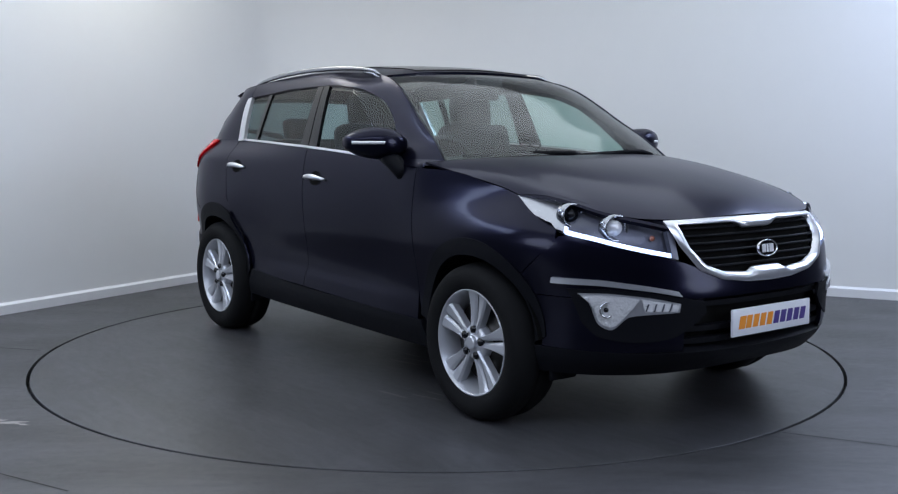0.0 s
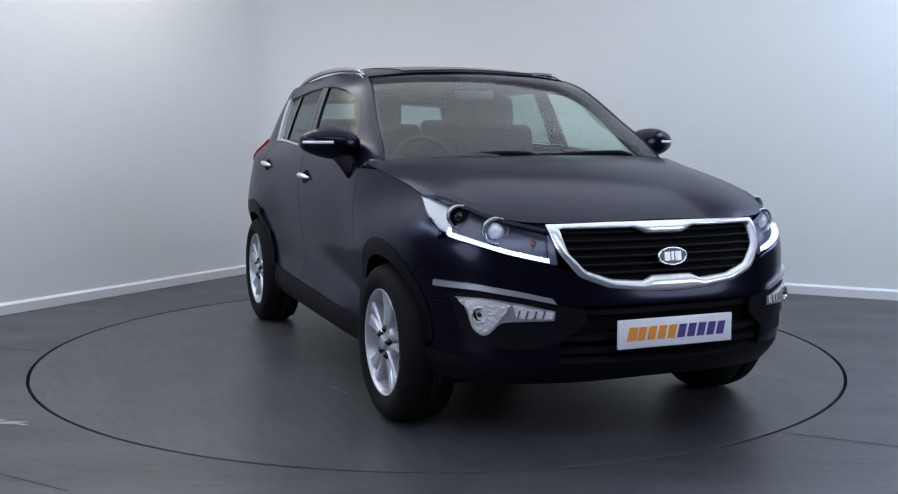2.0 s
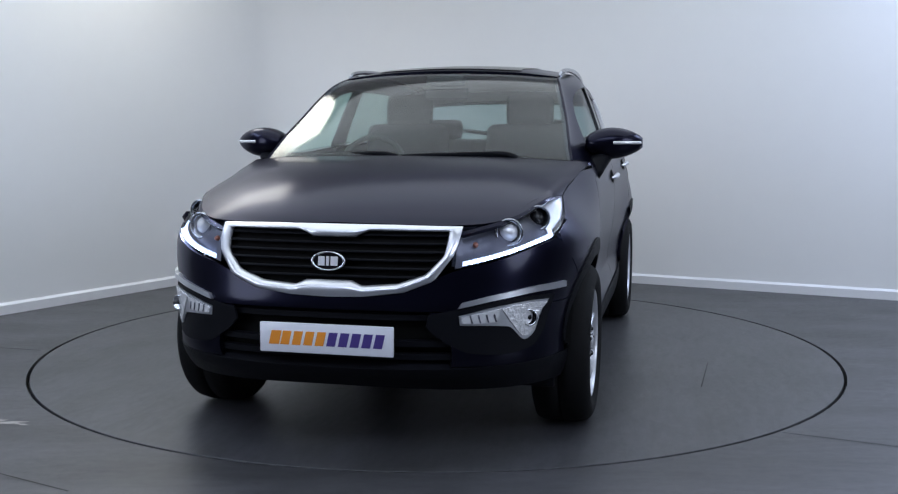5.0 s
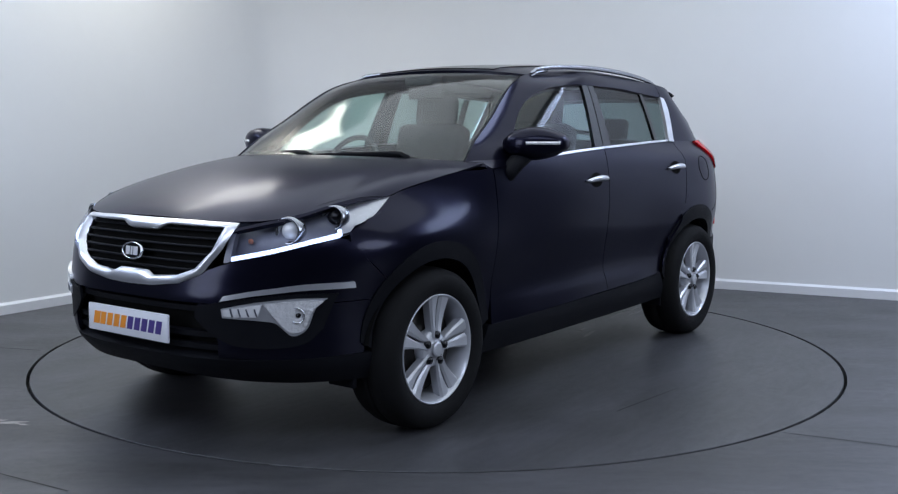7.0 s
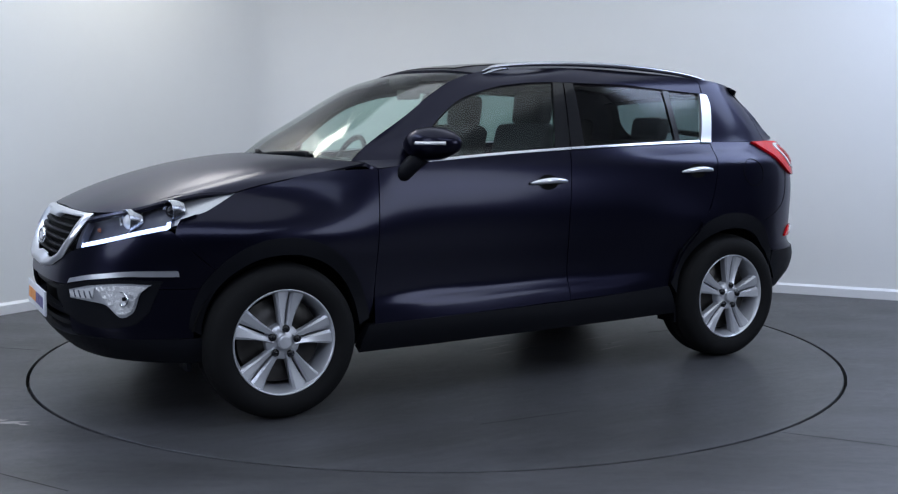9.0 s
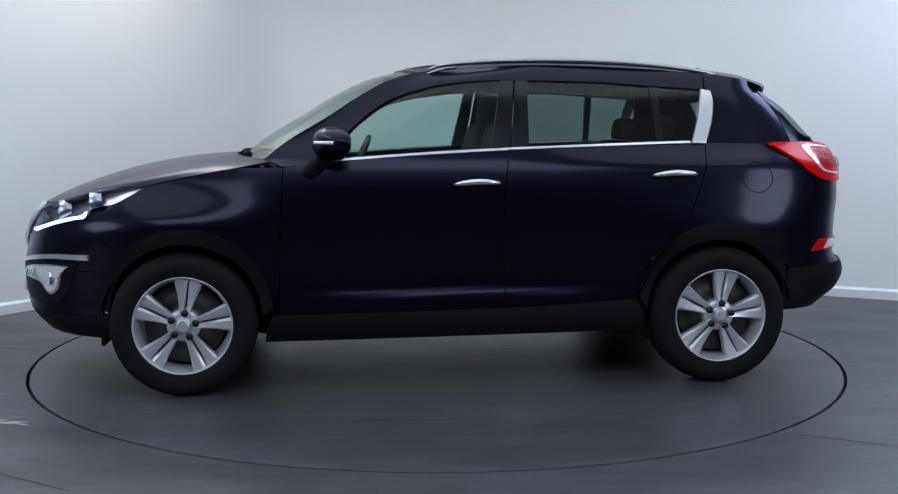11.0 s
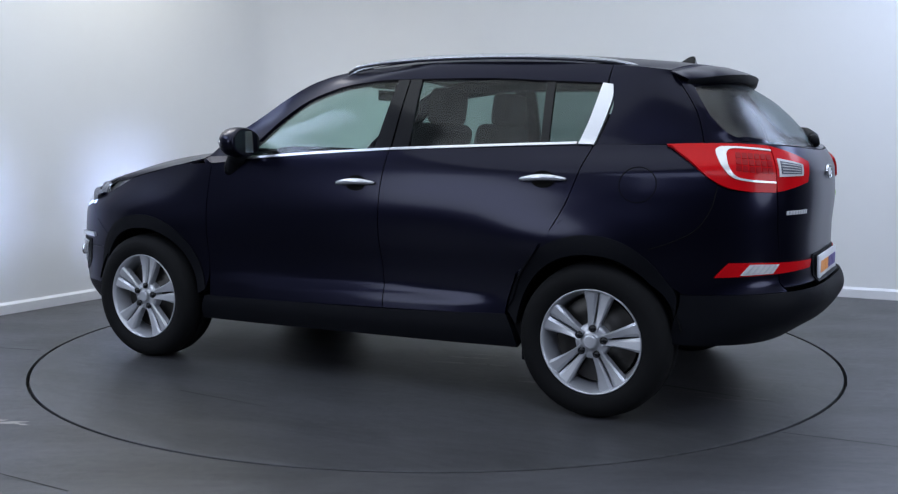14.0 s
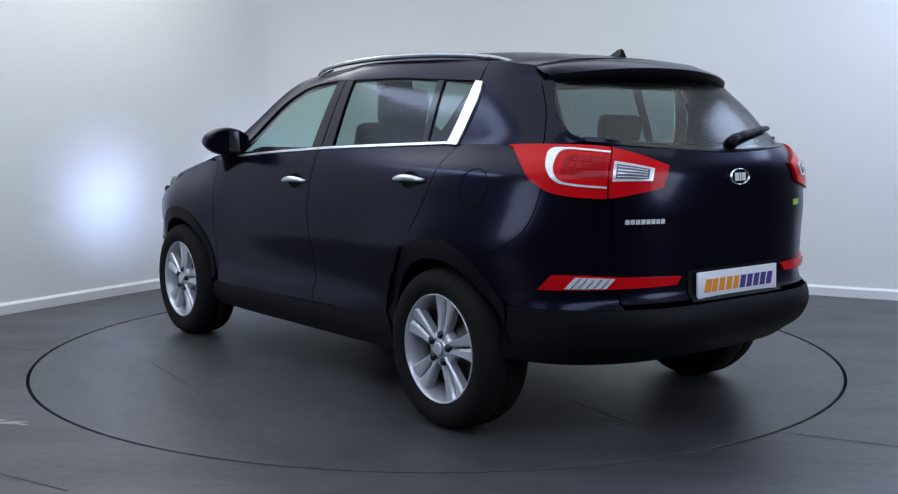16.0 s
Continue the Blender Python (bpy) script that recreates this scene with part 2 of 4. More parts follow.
def polyline(pts, smoothed=True):
    """A function of 0..1 along points of any dimension, rounded between them."""
    pts = [tuple(p) for p in pts]
    run = [0.0]
    for p, q in zip(pts, pts[1:]):
        run.append(run[-1] + math.dist(p, q))
    keys = [r / run[-1] for r in run]
    if smoothed and len(pts) > 2:
        fs = [spline(list(zip(keys, [p[d] for p in pts]))) for d in range(len(pts[0]))]
        return lambda u: tuple(f(u) for f in fs)

    def f(u):
        for i in range(len(pts) - 1):
            if u <= keys[i + 1] or i == len(pts) - 2:
                t = (u - keys[i]) / max(1e-9, keys[i + 1] - keys[i])
                return tuple(a + (b - a) * t for a, b in zip(pts[i], pts[i + 1]))
    return f


def coons(bottom, top, left, right, nu, nv, lift=None):
    """A grid between four edges: bottom and top run from left to right, left and right from bottom to top."""
    b, t, l, r = [polyline(c) if not callable(c) else c for c in (bottom, top, left, right)]
    b0, b1, t0, t1 = b(0), b(1), t(0), t(1)
    grid = []
    for j in range(nv + 1):
        v = j / nv
        row = []
        lv, rv = l(v), r(v)
        for i in range(nu + 1):
            u = i / nu
            p = tuple((1 - v) * bb + v * tt + (1 - u) * ll + u * rr
                      - ((1 - u) * (1 - v) * p00 + u * (1 - v) * p10 + (1 - u) * v * p01 + u * v * p11)
                      for bb, tt, ll, rr, p00, p10, p01, p11 in zip(b(u), t(u), lv, rv, b0, b1, t0, t1))
            row.append(lift(p, u, v) if lift else p)
        grid.append(row)
    return grid


def shell(grid, mat, name, parent, depth=.018, out=0.0, label="", ref=(0, 0, .6), both=False, flip=None):
    """A panel from a grid of points: its skin, moved out by some, and a turned-in rim that gives it thickness."""
    nv, nu = len(grid), len(grid[0])
    P = [[Vector(p) for p in row] for row in grid]
    N = [[None] * nu for _ in range(nv)]
    for j in range(nv):
        for i in range(nu):
            du = P[j][min(i + 1, nu - 1)] - P[j][max(i - 1, 0)]
            dv = P[min(j + 1, nv - 1)][i] - P[max(j - 1, 0)][i]
            n = du.cross(dv)
            if n.length < 1e-9:
                n = Vector((0, 0, 1))
            N[j][i] = n.normalized()
    mid = P[nv // 2][nu // 2]
    turn = N[nv // 2][nu // 2].dot(mid - Vector(ref)) < 0
    if flip is not None:
        turn = flip
    k = -1 if turn else 1
    verts = [P[j][i] + N[j][i] * (k * out) for j in range(nv) for i in range(nu)]
    faces = []
    for j in range(nv - 1):
        for i in range(nu - 1):
            f = (j * nu + i, j * nu + i + 1, (j + 1) * nu + i + 1, (j + 1) * nu + i)
            faces.append(f[::-1] if turn else f)
    if depth:
        loop = [(0, i) for i in range(nu)] + [(j, nu - 1) for j in range(1, nv)] + [(nv - 1, i) for i in range(nu - 2, -1, -1)] + [(j, 0) for j in range(nv - 2, 0, -1)]
        base = len(verts)
        for j, i in loop:
            verts.append(P[j][i] + N[j][i] * (k * out))
            verts.append(P[j][i] + N[j][i] * (k * (out - depth)))
        m = len(loop)
        for a in range(m):
            b = (a + 1) % m
            f = (base + 2 * a, base + 2 * a + 1, base + 2 * b + 1, base + 2 * b)
            faces.append(f[::-1] if turn else f)
        if both:
            base = len(verts)
            verts += [P[j][i] + N[j][i] * (k * (out - depth)) for j in range(nv) for i in range(nu)]
            for j in range(nv - 1):
                for i in range(nu - 1):
                    f = (base + j * nu + i, base + j * nu + i + 1, base + (j + 1) * nu + i + 1, base + (j + 1) * nu + i)
                    faces.append(f if turn else f[::-1])
    return put(name, verts, faces, mat, parent, label)


def mirrored(grid):
    return [[(x, -y, z) for x, y, z in row] for row in grid]



# ---- the studio ----
CORNER = Vector((-1.21, 4.02, 0))
ALONG_L = Vector((-.524, -.852, 0)).normalized()
ALONG_R = Vector((.895, -.446, 0)).normalized()
LONG, TALL, COVE = 13.0, 3.6, .8
END_L, END_R = 5.2, 6.8


def wall_line(out=0.0):
    """The plan of the two white walls and the rounded corner between them, moved into the room by some."""
    pts = []
    c = CORNER + (ALONG_L + ALONG_R) * COVE
    r = COVE - out
    for d in (END_L, 4, 2.5, 1.5):
        pts.append(CORNER + ALONG_L * d + ALONG_R * out)
    for k in range(17):
        a = k / 16 * math.pi / 2
        pts.append(c - ALONG_R * (r * math.cos(a)) - ALONG_L * (r * math.sin(a)))
    for d in (1.5, 2.5, 4, 5, END_R):
        pts.append(CORNER + ALONG_R * d + ALONG_L * out)
    return pts


def band(name, inner, outer, z0, z1, mat, label, category):
    verts, faces = [], []
    n = len(inner)
    for a, b in zip(inner, outer):
        verts += [(a.x, a.y, z0), (a.x, a.y, z1), (b.x, b.y, z1), (b.x, b.y, z0)]
    for i in range(n - 1):
        for k in range(4):
            l = (k + 1) % 4
            faces.append((4 * i + k, 4 * i + l, 4 * i + 4 + l, 4 * i + 4 + k))
    me = mesh(name, verts, faces, mat)
    me.set_sharp_from_angle(angle=radians(40))
    return tagged(new(name, me), label, category, kind="structure")


band("wall_back", wall_line(0), wall_line(-.15), 0, TALL, WALL, "smooth white painted studio walls with a rounded corner", "wall")
skirt_v, skirt_f = [], []
skirt_rows = [wall_line(.020), wall_line(.020), wall_line(.004), wall_line(.001)]
for row in zip(*skirt_rows):
    skirt_v += [(p.x, p.y, z) for p, z in zip(row, (0, .064, .081, .081))]
for i in range(len(skirt_rows[0]) - 1):
    for k in range(3):
        skirt_f.append((4 * i + k, 4 * i + k + 1, 4 * i + 5 + k, 4 * i + 4 + k))
skirting = mesh("baseboard", skirt_v, skirt_f, SKIRT)
skirting.set_sharp_from_angle(angle=radians(25))
tagged(new("baseboard", skirting), "low white painted skirting board along the wall", "baseboard", kind="structure")
far = CORNER + (ALONG_L + ALONG_R) * LONG


def flat_wall(name, a, b, label):
    d = (b - a).normalized()
    n = Vector((-d.y, d.x, 0)) * .15
    verts = [(p.x, p.y, z) for z in (0, TALL) for p in (a, b, b + n, a + n)]
    faces = [(0, 1, 5, 4), (1, 2, 6, 5), (2, 3, 7, 6), (3, 0, 4, 7), (0, 3, 2, 1), (4, 5, 6, 7)]
    return tagged(put(name, verts, faces, DARK_WALL, flat=True), label, "wall", kind="structure")


# Unseen grey walls beyond the white ones, added to darken the car's reflections.
flat_wall("wall_west", CORNER + ALONG_L * (END_L + .01), CORNER + ALONG_L * LONG, "unseen mid-grey wall, added for the reflections in the car")
flat_wall("wall_east", CORNER + ALONG_R * LONG, CORNER + ALONG_R * (END_R + .01), "unseen mid-grey wall, added for the reflections in the car")
flat_wall("wall_front", CORNER + ALONG_L * LONG, far, "unseen mid-grey wall, added for the reflections in the car")
flat_wall("wall_side", far, CORNER + ALONG_R * LONG, "unseen mid-grey wall, added for the reflections in the car")
q = [CORNER - (ALONG_L + ALONG_R) * .3, CORNER + ALONG_R * (LONG + .3), far, CORNER + ALONG_L * (LONG + .3)]
tagged(put("ceiling", [(p.x, p.y, z) for z in (TALL, TALL + .2) for p in q], [(0, 1, 2, 3), (7, 6, 5, 4), (0, 4, 5, 1), (1, 5, 6, 2), (2, 6, 7, 3), (3, 7, 4, 0)], CEIL, flat=True),
       "flat white studio ceiling", "ceiling", kind="structure")

# Floor with a round opening for the turntable.
R_DISC = 2.240
n = 128
verts, faces = [], []
for rad in (R_DISC + .0085, 3.2, 5.5, 9, 22):
    for i in range(n):
        a = 2 * math.pi * i / n
        verts.append((rad * math.cos(a), rad * math.sin(a), 0))
for k in range(4):
    for i in range(n):
        j = (i + 1) % n
        faces.append((k * n + i, (k + 1) * n + i, (k + 1) * n + j, k * n + j))
low = len(verts)
for i in range(n):
    a = 2 * math.pi * i / n
    verts.append(((R_DISC + .0085) * math.cos(a), (R_DISC + .0085) * math.sin(a), -.06))
for i in range(n):
    j = (i + 1) % n
    faces.append((i, j, low + j, low + i))
floor = tagged(put("floor", verts, faces, FLOOR, flat=True), "dull grey sealed studio floor with worn patches", "floor", kind="structure")
verts = [(4 * math.cos(2 * math.pi * i / 64), 4 * math.sin(2 * math.pi * i / 64), -.06) for i in range(64)]
tagged(put("ground", verts, [tuple(range(64))], JOINT, flat=True), "dark pit floor under the turntable", "ground", kind="structure")

turntable = tagged(new("turntable"), "round grey car turntable set flush in the floor", "turntable")
v, f = lathe([(0, 0), (.4, 0), (1.2, 0), (2.0, 0), (R_DISC - .0105, 0), (R_DISC - .0085, -.002), (R_DISC - .0085, -.04)], 128, "z")
put("disc", v, f, DISC, turntable, flat=True)
for (x0, y0), (x1, y1), w in (((1.30, -.52), (1.88, -.717), .010), ((-.9, -1.35), (-.35, -1.5), .006)):
    d = Vector((x1 - x0, y1 - y0, 0)).normalized()
    nn = Vector((-d.y, d.x, 0)) * w / 2
    a = math.radians(191.2)
    rot = Matrix.Rotation(a, 4, "Z")
    q = [rot @ (Vector((x0, y0, .0012)) - nn), rot @ (Vector((x1, y1, .0012)) - nn * .3), rot @ (Vector((x1, y1, .0012)) + nn * .3), rot @ (Vector((x0, y0, .0012)) + nn)]
    put("joint_line", q, [(0, 1, 2, 3)], JOINT, turntable, flat=True)


def blot(name, x, y, sx, sy, turn, mat, parent, z, label="", seed=0):
    """A thin worn patch with a ragged outline, lying on the floor."""
    rnd = random.Random(seed)
    pts = []
    for i in range(28):
        a = 2 * math.pi * i / 28
        r = .55 + .45 * rnd.random()
        px, py = sx * r * math.cos(a), sy * r * math.sin(a)
        c, s = math.cos(turn), math.sin(turn)
        pts.append((x + c * px - s * py, y + s * px + c * py, z))
    pts.append((x, y, z))
    return put(name, pts, [(i, (i + 1) % 28, 28) for i in range(28)], mat, parent, label, flat=True)


for i, (x, y, sx, sy, tn) in enumerate(((-1.87, -1.575, .10, .022, .15), (-1.80, -1.60, .05, .012, -.4), (-1.93, -1.55, .05, .02, .5))):
    tagged(blot("floor_scuff", x, y, sx, sy, tn, SCUFF, None, .0012, seed=i), "pale worn scuff on the grey floor", "scuff", kind="structure")
for i, ((x0, y0), (x1, y1), w) in enumerate((((1.45, -1.74), (2.3, -2.16), .006), ((-2.2, -1.9), (-1.30, -2.43), .005), ((-3.0, .10), (-2.30, -.09), .008))):
    d = Vector((x1 - x0, y1 - y0, 0)).normalized()
    nn = Vector((-d.y, d.x, 0)) * w / 2
    q = [(p.x, p.y, .0012) for p in (Vector((x0, y0, 0)) - nn, Vector((x1, y1, 0)) - nn, Vector((x1, y1, 0)) + nn, Vector((x0, y0, 0)) + nn)]
    tagged(put("floor_joint", q, [(0, 1, 2, 3)], JOINT, flat=True), "thin dark joint line in the grey floor", "floor joint", kind="structure")
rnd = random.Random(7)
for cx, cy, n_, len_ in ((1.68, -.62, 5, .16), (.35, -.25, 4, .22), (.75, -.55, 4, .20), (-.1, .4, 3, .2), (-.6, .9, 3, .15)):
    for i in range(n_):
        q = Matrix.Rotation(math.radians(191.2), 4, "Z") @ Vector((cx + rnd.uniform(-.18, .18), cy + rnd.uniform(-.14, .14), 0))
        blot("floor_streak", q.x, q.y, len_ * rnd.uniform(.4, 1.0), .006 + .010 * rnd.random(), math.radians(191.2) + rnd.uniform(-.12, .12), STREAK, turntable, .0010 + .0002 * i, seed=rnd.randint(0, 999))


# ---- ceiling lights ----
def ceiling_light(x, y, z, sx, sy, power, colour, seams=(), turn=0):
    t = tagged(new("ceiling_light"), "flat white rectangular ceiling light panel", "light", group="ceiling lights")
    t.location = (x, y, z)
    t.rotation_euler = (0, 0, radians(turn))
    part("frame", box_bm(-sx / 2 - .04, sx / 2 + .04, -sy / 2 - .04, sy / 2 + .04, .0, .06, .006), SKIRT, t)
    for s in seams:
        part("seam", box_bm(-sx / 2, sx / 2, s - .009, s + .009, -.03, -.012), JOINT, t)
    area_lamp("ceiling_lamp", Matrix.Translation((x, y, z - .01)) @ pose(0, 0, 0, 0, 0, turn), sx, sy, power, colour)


def light_stand(x, y, z, size, power, colour):
    """A round soft light on a stand, turned to the car."""
    t = tagged(new("studio_light"), "large white round softbox on a black stand", "light", group="studio lights")
    m = look((x, y, z), (0, 0, .8))
    t.matrix_world = m
    v, f = lathe([(size / 2, -.01), (size / 2 + .03, .0), (size / 2 + .03, .05), (size * .30, .30), (.10, .42), (0, .42)], 48, "z")
    put("housing", v, f, UNDER, t)
    foot = m.inverted() @ Vector((x, y, 0))
    v, f = tube([(0, 0, .34), foot], .025, 10)
    put("stand", v, f, UNDER, t)
    area_lamp("soft_lamp", m, size, size, power, colour).data.shape = "DISK"


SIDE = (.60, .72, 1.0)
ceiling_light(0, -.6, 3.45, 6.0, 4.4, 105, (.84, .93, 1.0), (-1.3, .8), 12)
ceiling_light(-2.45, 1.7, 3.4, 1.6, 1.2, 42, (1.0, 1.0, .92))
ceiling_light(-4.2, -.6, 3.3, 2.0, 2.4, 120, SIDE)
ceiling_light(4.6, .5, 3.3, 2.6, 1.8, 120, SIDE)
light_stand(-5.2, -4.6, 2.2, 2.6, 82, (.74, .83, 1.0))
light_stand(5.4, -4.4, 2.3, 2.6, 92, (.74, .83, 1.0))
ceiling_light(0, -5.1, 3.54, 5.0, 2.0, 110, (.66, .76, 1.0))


# ---- the car: x ahead, y to its left, z up, standing on the turntable ----
car = tagged(new("car"), "dark navy compact SUV with silver alloy wheels on a turntable", "car")


def on(surface):
    return lambda p, u, v: surface(*p)


def pair(name, grid, mat, parent=None, depth=.018, out=0.0, label="", both=False):
    """The same panel on the left and on the right flank."""
    a = shell(grid, mat, name, parent or car, depth, out, label, both=both)
    b = shell(mirrored(grid), mat, name, parent or car, depth, out, label, both=both)
    return a, b


def ribbon(outer, inner, nu, surface, nv=3):
    """A band between two lines in the unrolled coordinates."""
    a, b = polyline(outer), polyline(inner)
    grid = []
    for j in range(nv + 1):
        t = j / nv
        grid.append([surface(*[p + (q - p) * t for p, q in zip(a(i / nu), b(i / nu))]) for i in range(nu + 1)])
    return grid


def arch(x0, rx, rz, a0, a1, n=24):
    """A wheel opening's line, from its end towards the doors to the other one, in degrees from the level."""
    k = 1 if x0 > 0 else -1
    pts = []
    for i in range(n + 1):
        a = math.radians(a0 + (a1 - a0) * i / n)
        pts.append((x0 - k * rx * math.copysign(abs(math.cos(a)) ** .92, math.cos(a)), .335 + rz * abs(math.sin(a)) ** .92))
    return pts


ARCH_F, ARCH_F_IN = arch(1.32, .425, .468, 8, 170), arch(1.32, .372, .395, -6 + 12, 172)
ARCH_R, ARCH_R_IN = arch(-1.32, .425, .480, 12, 148), arch(-1.32, .372, .395, 6, 162)
WING_LOW = [(.905, .40)] + [q for q in ARCH_F if .93 < q[0] < 1.62 and q[1] > .5] + [(1.615, .668)]
QUARTER_LOW = [(-.897, .435)] + [q for q in ARCH_R if q[1] > .5] + [(-1.72, .575)]

# Front wing, doors, rear quarter.
pair("front_wing", coons(WING_LOW, [(.845, 1.09), (1.05, 1.085), (1.3, 1.045), (1.50, 1.015), (1.60, .992)],
                         [(.905, .40), (.872, .51), (.862, .77), (.845, 1.09)], [(1.615, .668), (1.72, .75), (1.825, .836), (1.825, .864), (1.74, .905), (1.66, .952), (1.60, .992)], 40, 22, on(ring)), PAINT)
door_f = pair("front_door", coons([(-.232, .405), (.3, .39), (.868, .375)], [(-.247, 1.172), (.17, 1.148), (.60, 1.118), (.840, 1.088)],
                                  [(-.232, .405), (-.222, .6), (-.212, .79), (-.222, .98), (-.247, 1.172)],
                                  [(.868, .375), (.867, .51), (.857, .77), (.840, 1.088)], 30, 30, on(ring)), PAINT)
door_r = pair("rear_door", coons([(-.89, .425), (-.6, .415), (-.237, .405)], [(-1.276, 1.205), (-.95, 1.196), (-.70, 1.188), (-.252, 1.172)],
                                 [(-.89, .425), (-.955, .60), (-1.093, .78), (-1.189, .95), (-1.276, 1.205)],
                                 [(-.237, .405), (-.227, .6), (-.217, .79), (-.227, .98), (-.252, 1.172)], 30, 30, on(ring)), PAINT)
pair("rear_quarter", coons(list(reversed(QUARTER_LOW + [(-2.19, .585)])), [(-2.13, 1.20), (-1.9, 1.205), (-1.64, 1.205), (-1.282, 1.205)],
                           [(-2.19, .585), (-2.195, .74), (-2.17, .89), (-2.13, 1.20)],
                           [(-.897, .435), (-.966, .60), (-1.10, .78), (-1.195, .95), (-1.282, 1.205)], 56, 30, on(ring)), PAINT)
# Dark plastic round the wheel openings and along the sills.
pair("front_arch_moulding", ribbon(ARCH_F, ARCH_F_IN, 44, ring, 4), PLASTIC, depth=.05, out=.006)
pair("rear_arch_moulding", ribbon(ARCH_R, ARCH_R_IN, 44, ring, 4), PLASTIC, depth=.05, out=.006)
pair("sill_moulding", coons([(-.95, .275), (0, .262), (.94, .25)], [(-.895, .428), (-.3, .402), (.90, .378)], [(-.95, .275), (-.93, .35), (-.895, .428)],
                            [(.94, .25), (.93, .31), (.90, .378)], 30, 8, on(ring)), PLASTIC, depth=.05, out=.006)

# Bonnet.
NOSE_EDGE = [(1.60, .997), (1.75, .998), (1.90, .978), (2.07, .935), (2.23, .912), (2.4, .908), (2.6, .912), (2.82, .915)]
half = polyline(NOSE_EDGE)
lead = [ring(*half(i / 20)) for i in range(21)]
lead = lead + [(x, -y, z) for x, y, z in reversed(lead[:-1])]
side = [ring(s, z) for s, z in ((.90, 1.118), (1.05, 1.09), (1.3, 1.05), (1.50, 1.02), (1.60, .997))]
cowl = [(.90, side[0][1], side[0][2]), (1.03, .60, 1.136), (1.10, .3, 1.145), (1.115, 0, 1.147)]
cowl = cowl + [(x, -y, z) for x, y, z in reversed(cowl[:-1])]


def crown(p, u, v):
    x, y, z = p
    b = math.sin(math.pi * v) ** .8
    e = min(1, 4 * min(u, 1 - u))
    plateau = smooth((.36 - abs(u - .5)) / .11)
    return x, y, z + b * (.040 * math.sin(math.pi * u) ** .75 + .013 * plateau) * smooth(e + .2)


shell(coons(cowl, lead, side, [(x, -y, z) for x, y, z in side], 48, 30, crown), PAINT, "bonnet", car, depth=.009, ref=(1.5, 0, 0))

# Front bumper: painted skin, corners, black lip, air intake.
BUMP_TOP = [(1.615, .665), (1.72, .745), (1.82, .829), (1.86, .847), (1.95, .832), (2.05, .810), (2.15, .785), (2.33, .748), (2.42, .715), (2.55, .668), (2.68, .65), (2.82, .645)]


def both_sides(pts, width=2.82):
    """A line round the nose or the tail from one half of it: v from the left to the right."""
    h = [(width - abs(s), z) for s, z in pts]
    return h + [(-v, z) for v, z in reversed(h if h[-1][0] > 1e-6 else h[:-1])]


top = both_sides(BUMP_TOP)
shell(coons([(1.152, .60), (.5, .602), (0, .602), (-.5, .602), (-1.152, .60)], top, [(1.152, .60), (1.185, .64), (1.205, .665)], [(-1.152, .60), (-1.185, .64), (-1.205, .665)], 90, 14, on(front)),
      PAINT, "front_bumper", car, ref=(1.2, 0, .6))
pair("bumper_corner", coons([(1.725, .388), (2.0, .385), (2.34, .39)], [(1.668, .597), (2.0, .597), (2.42, .597)], [(1.725, .388), (1.71, .5), (1.668, .597)],
                            [(2.34, .39), (2.33, .44), (2.36, .54), (2.42, .597)], 30, 14, on(ring)), PAINT)
shell(coons([(1.10, .275), (.6, .285), (0, .295), (-.6, .285), (-1.10, .275)], [(1.15, .385), (.6, .384), (0, .378), (-.6, .384), (-1.15, .385)],
            [(1.10, .275), (1.15, .385)], [(-1.10, .275), (-1.15, .385)], 70, 8, on(front)), PLASTIC, "bumper_lip", car, out=.004, depth=.06, ref=(1.2, 0, .6))


def inset(d):
    def f(p, u, v):
        x, y, z = front(*p)
        return x - d, y * .985, z
    return f


shell(coons([(.50, .36), (0, .36), (-.50, .36)], [(.46, .62), (0, .62), (-.46, .62)], [(.50, .36), (.46, .62)], [(-.50, .36), (-.46, .62)], 40, 6, inset(.055)),
      UNDER, "air_intake", car, depth=0, ref=(1.2, 0, .5))
for z in (.425, .475, .575):
    shell(coons([(.49, z - .011), (0, z - .011), (-.49, z - .011)], [(.49, z + .011), (0, z + .011), (-.49, z + .011)], [(.49, z - .011), (.49, z + .011)], [(-.49, z - .011), (-.49, z + .011)], 40, 2, inset(.02)),
          PLASTIC, "intake_bar", car, depth=.03, ref=(1.2, 0, .5))
# Bright strips and fog lamps in the bumper corners.
pair("bumper_strip", ribbon([(1.775, .655), (1.95, .655), (2.15, .638), (2.31, .612)], [(1.785, .678), (1.95, .677), (2.14, .660), (2.295, .633)], 24, ring, 3), ALU, depth=.02, out=.014, label="bright chrome strip")
pair("fog_bezel", coons([(1.90, .50), (1.98, .445), (2.12, .43), (2.25, .44), (2.38, .50), (2.43, .545)], [(1.84, .635), (2.0, .640), (2.2, .625), (2.42, .590)],
                        [(1.90, .50), (1.84, .635)], [(2.43, .545), (2.42, .590)], 30, 8, on(ring)), PLASTIC, depth=.012, out=.004)
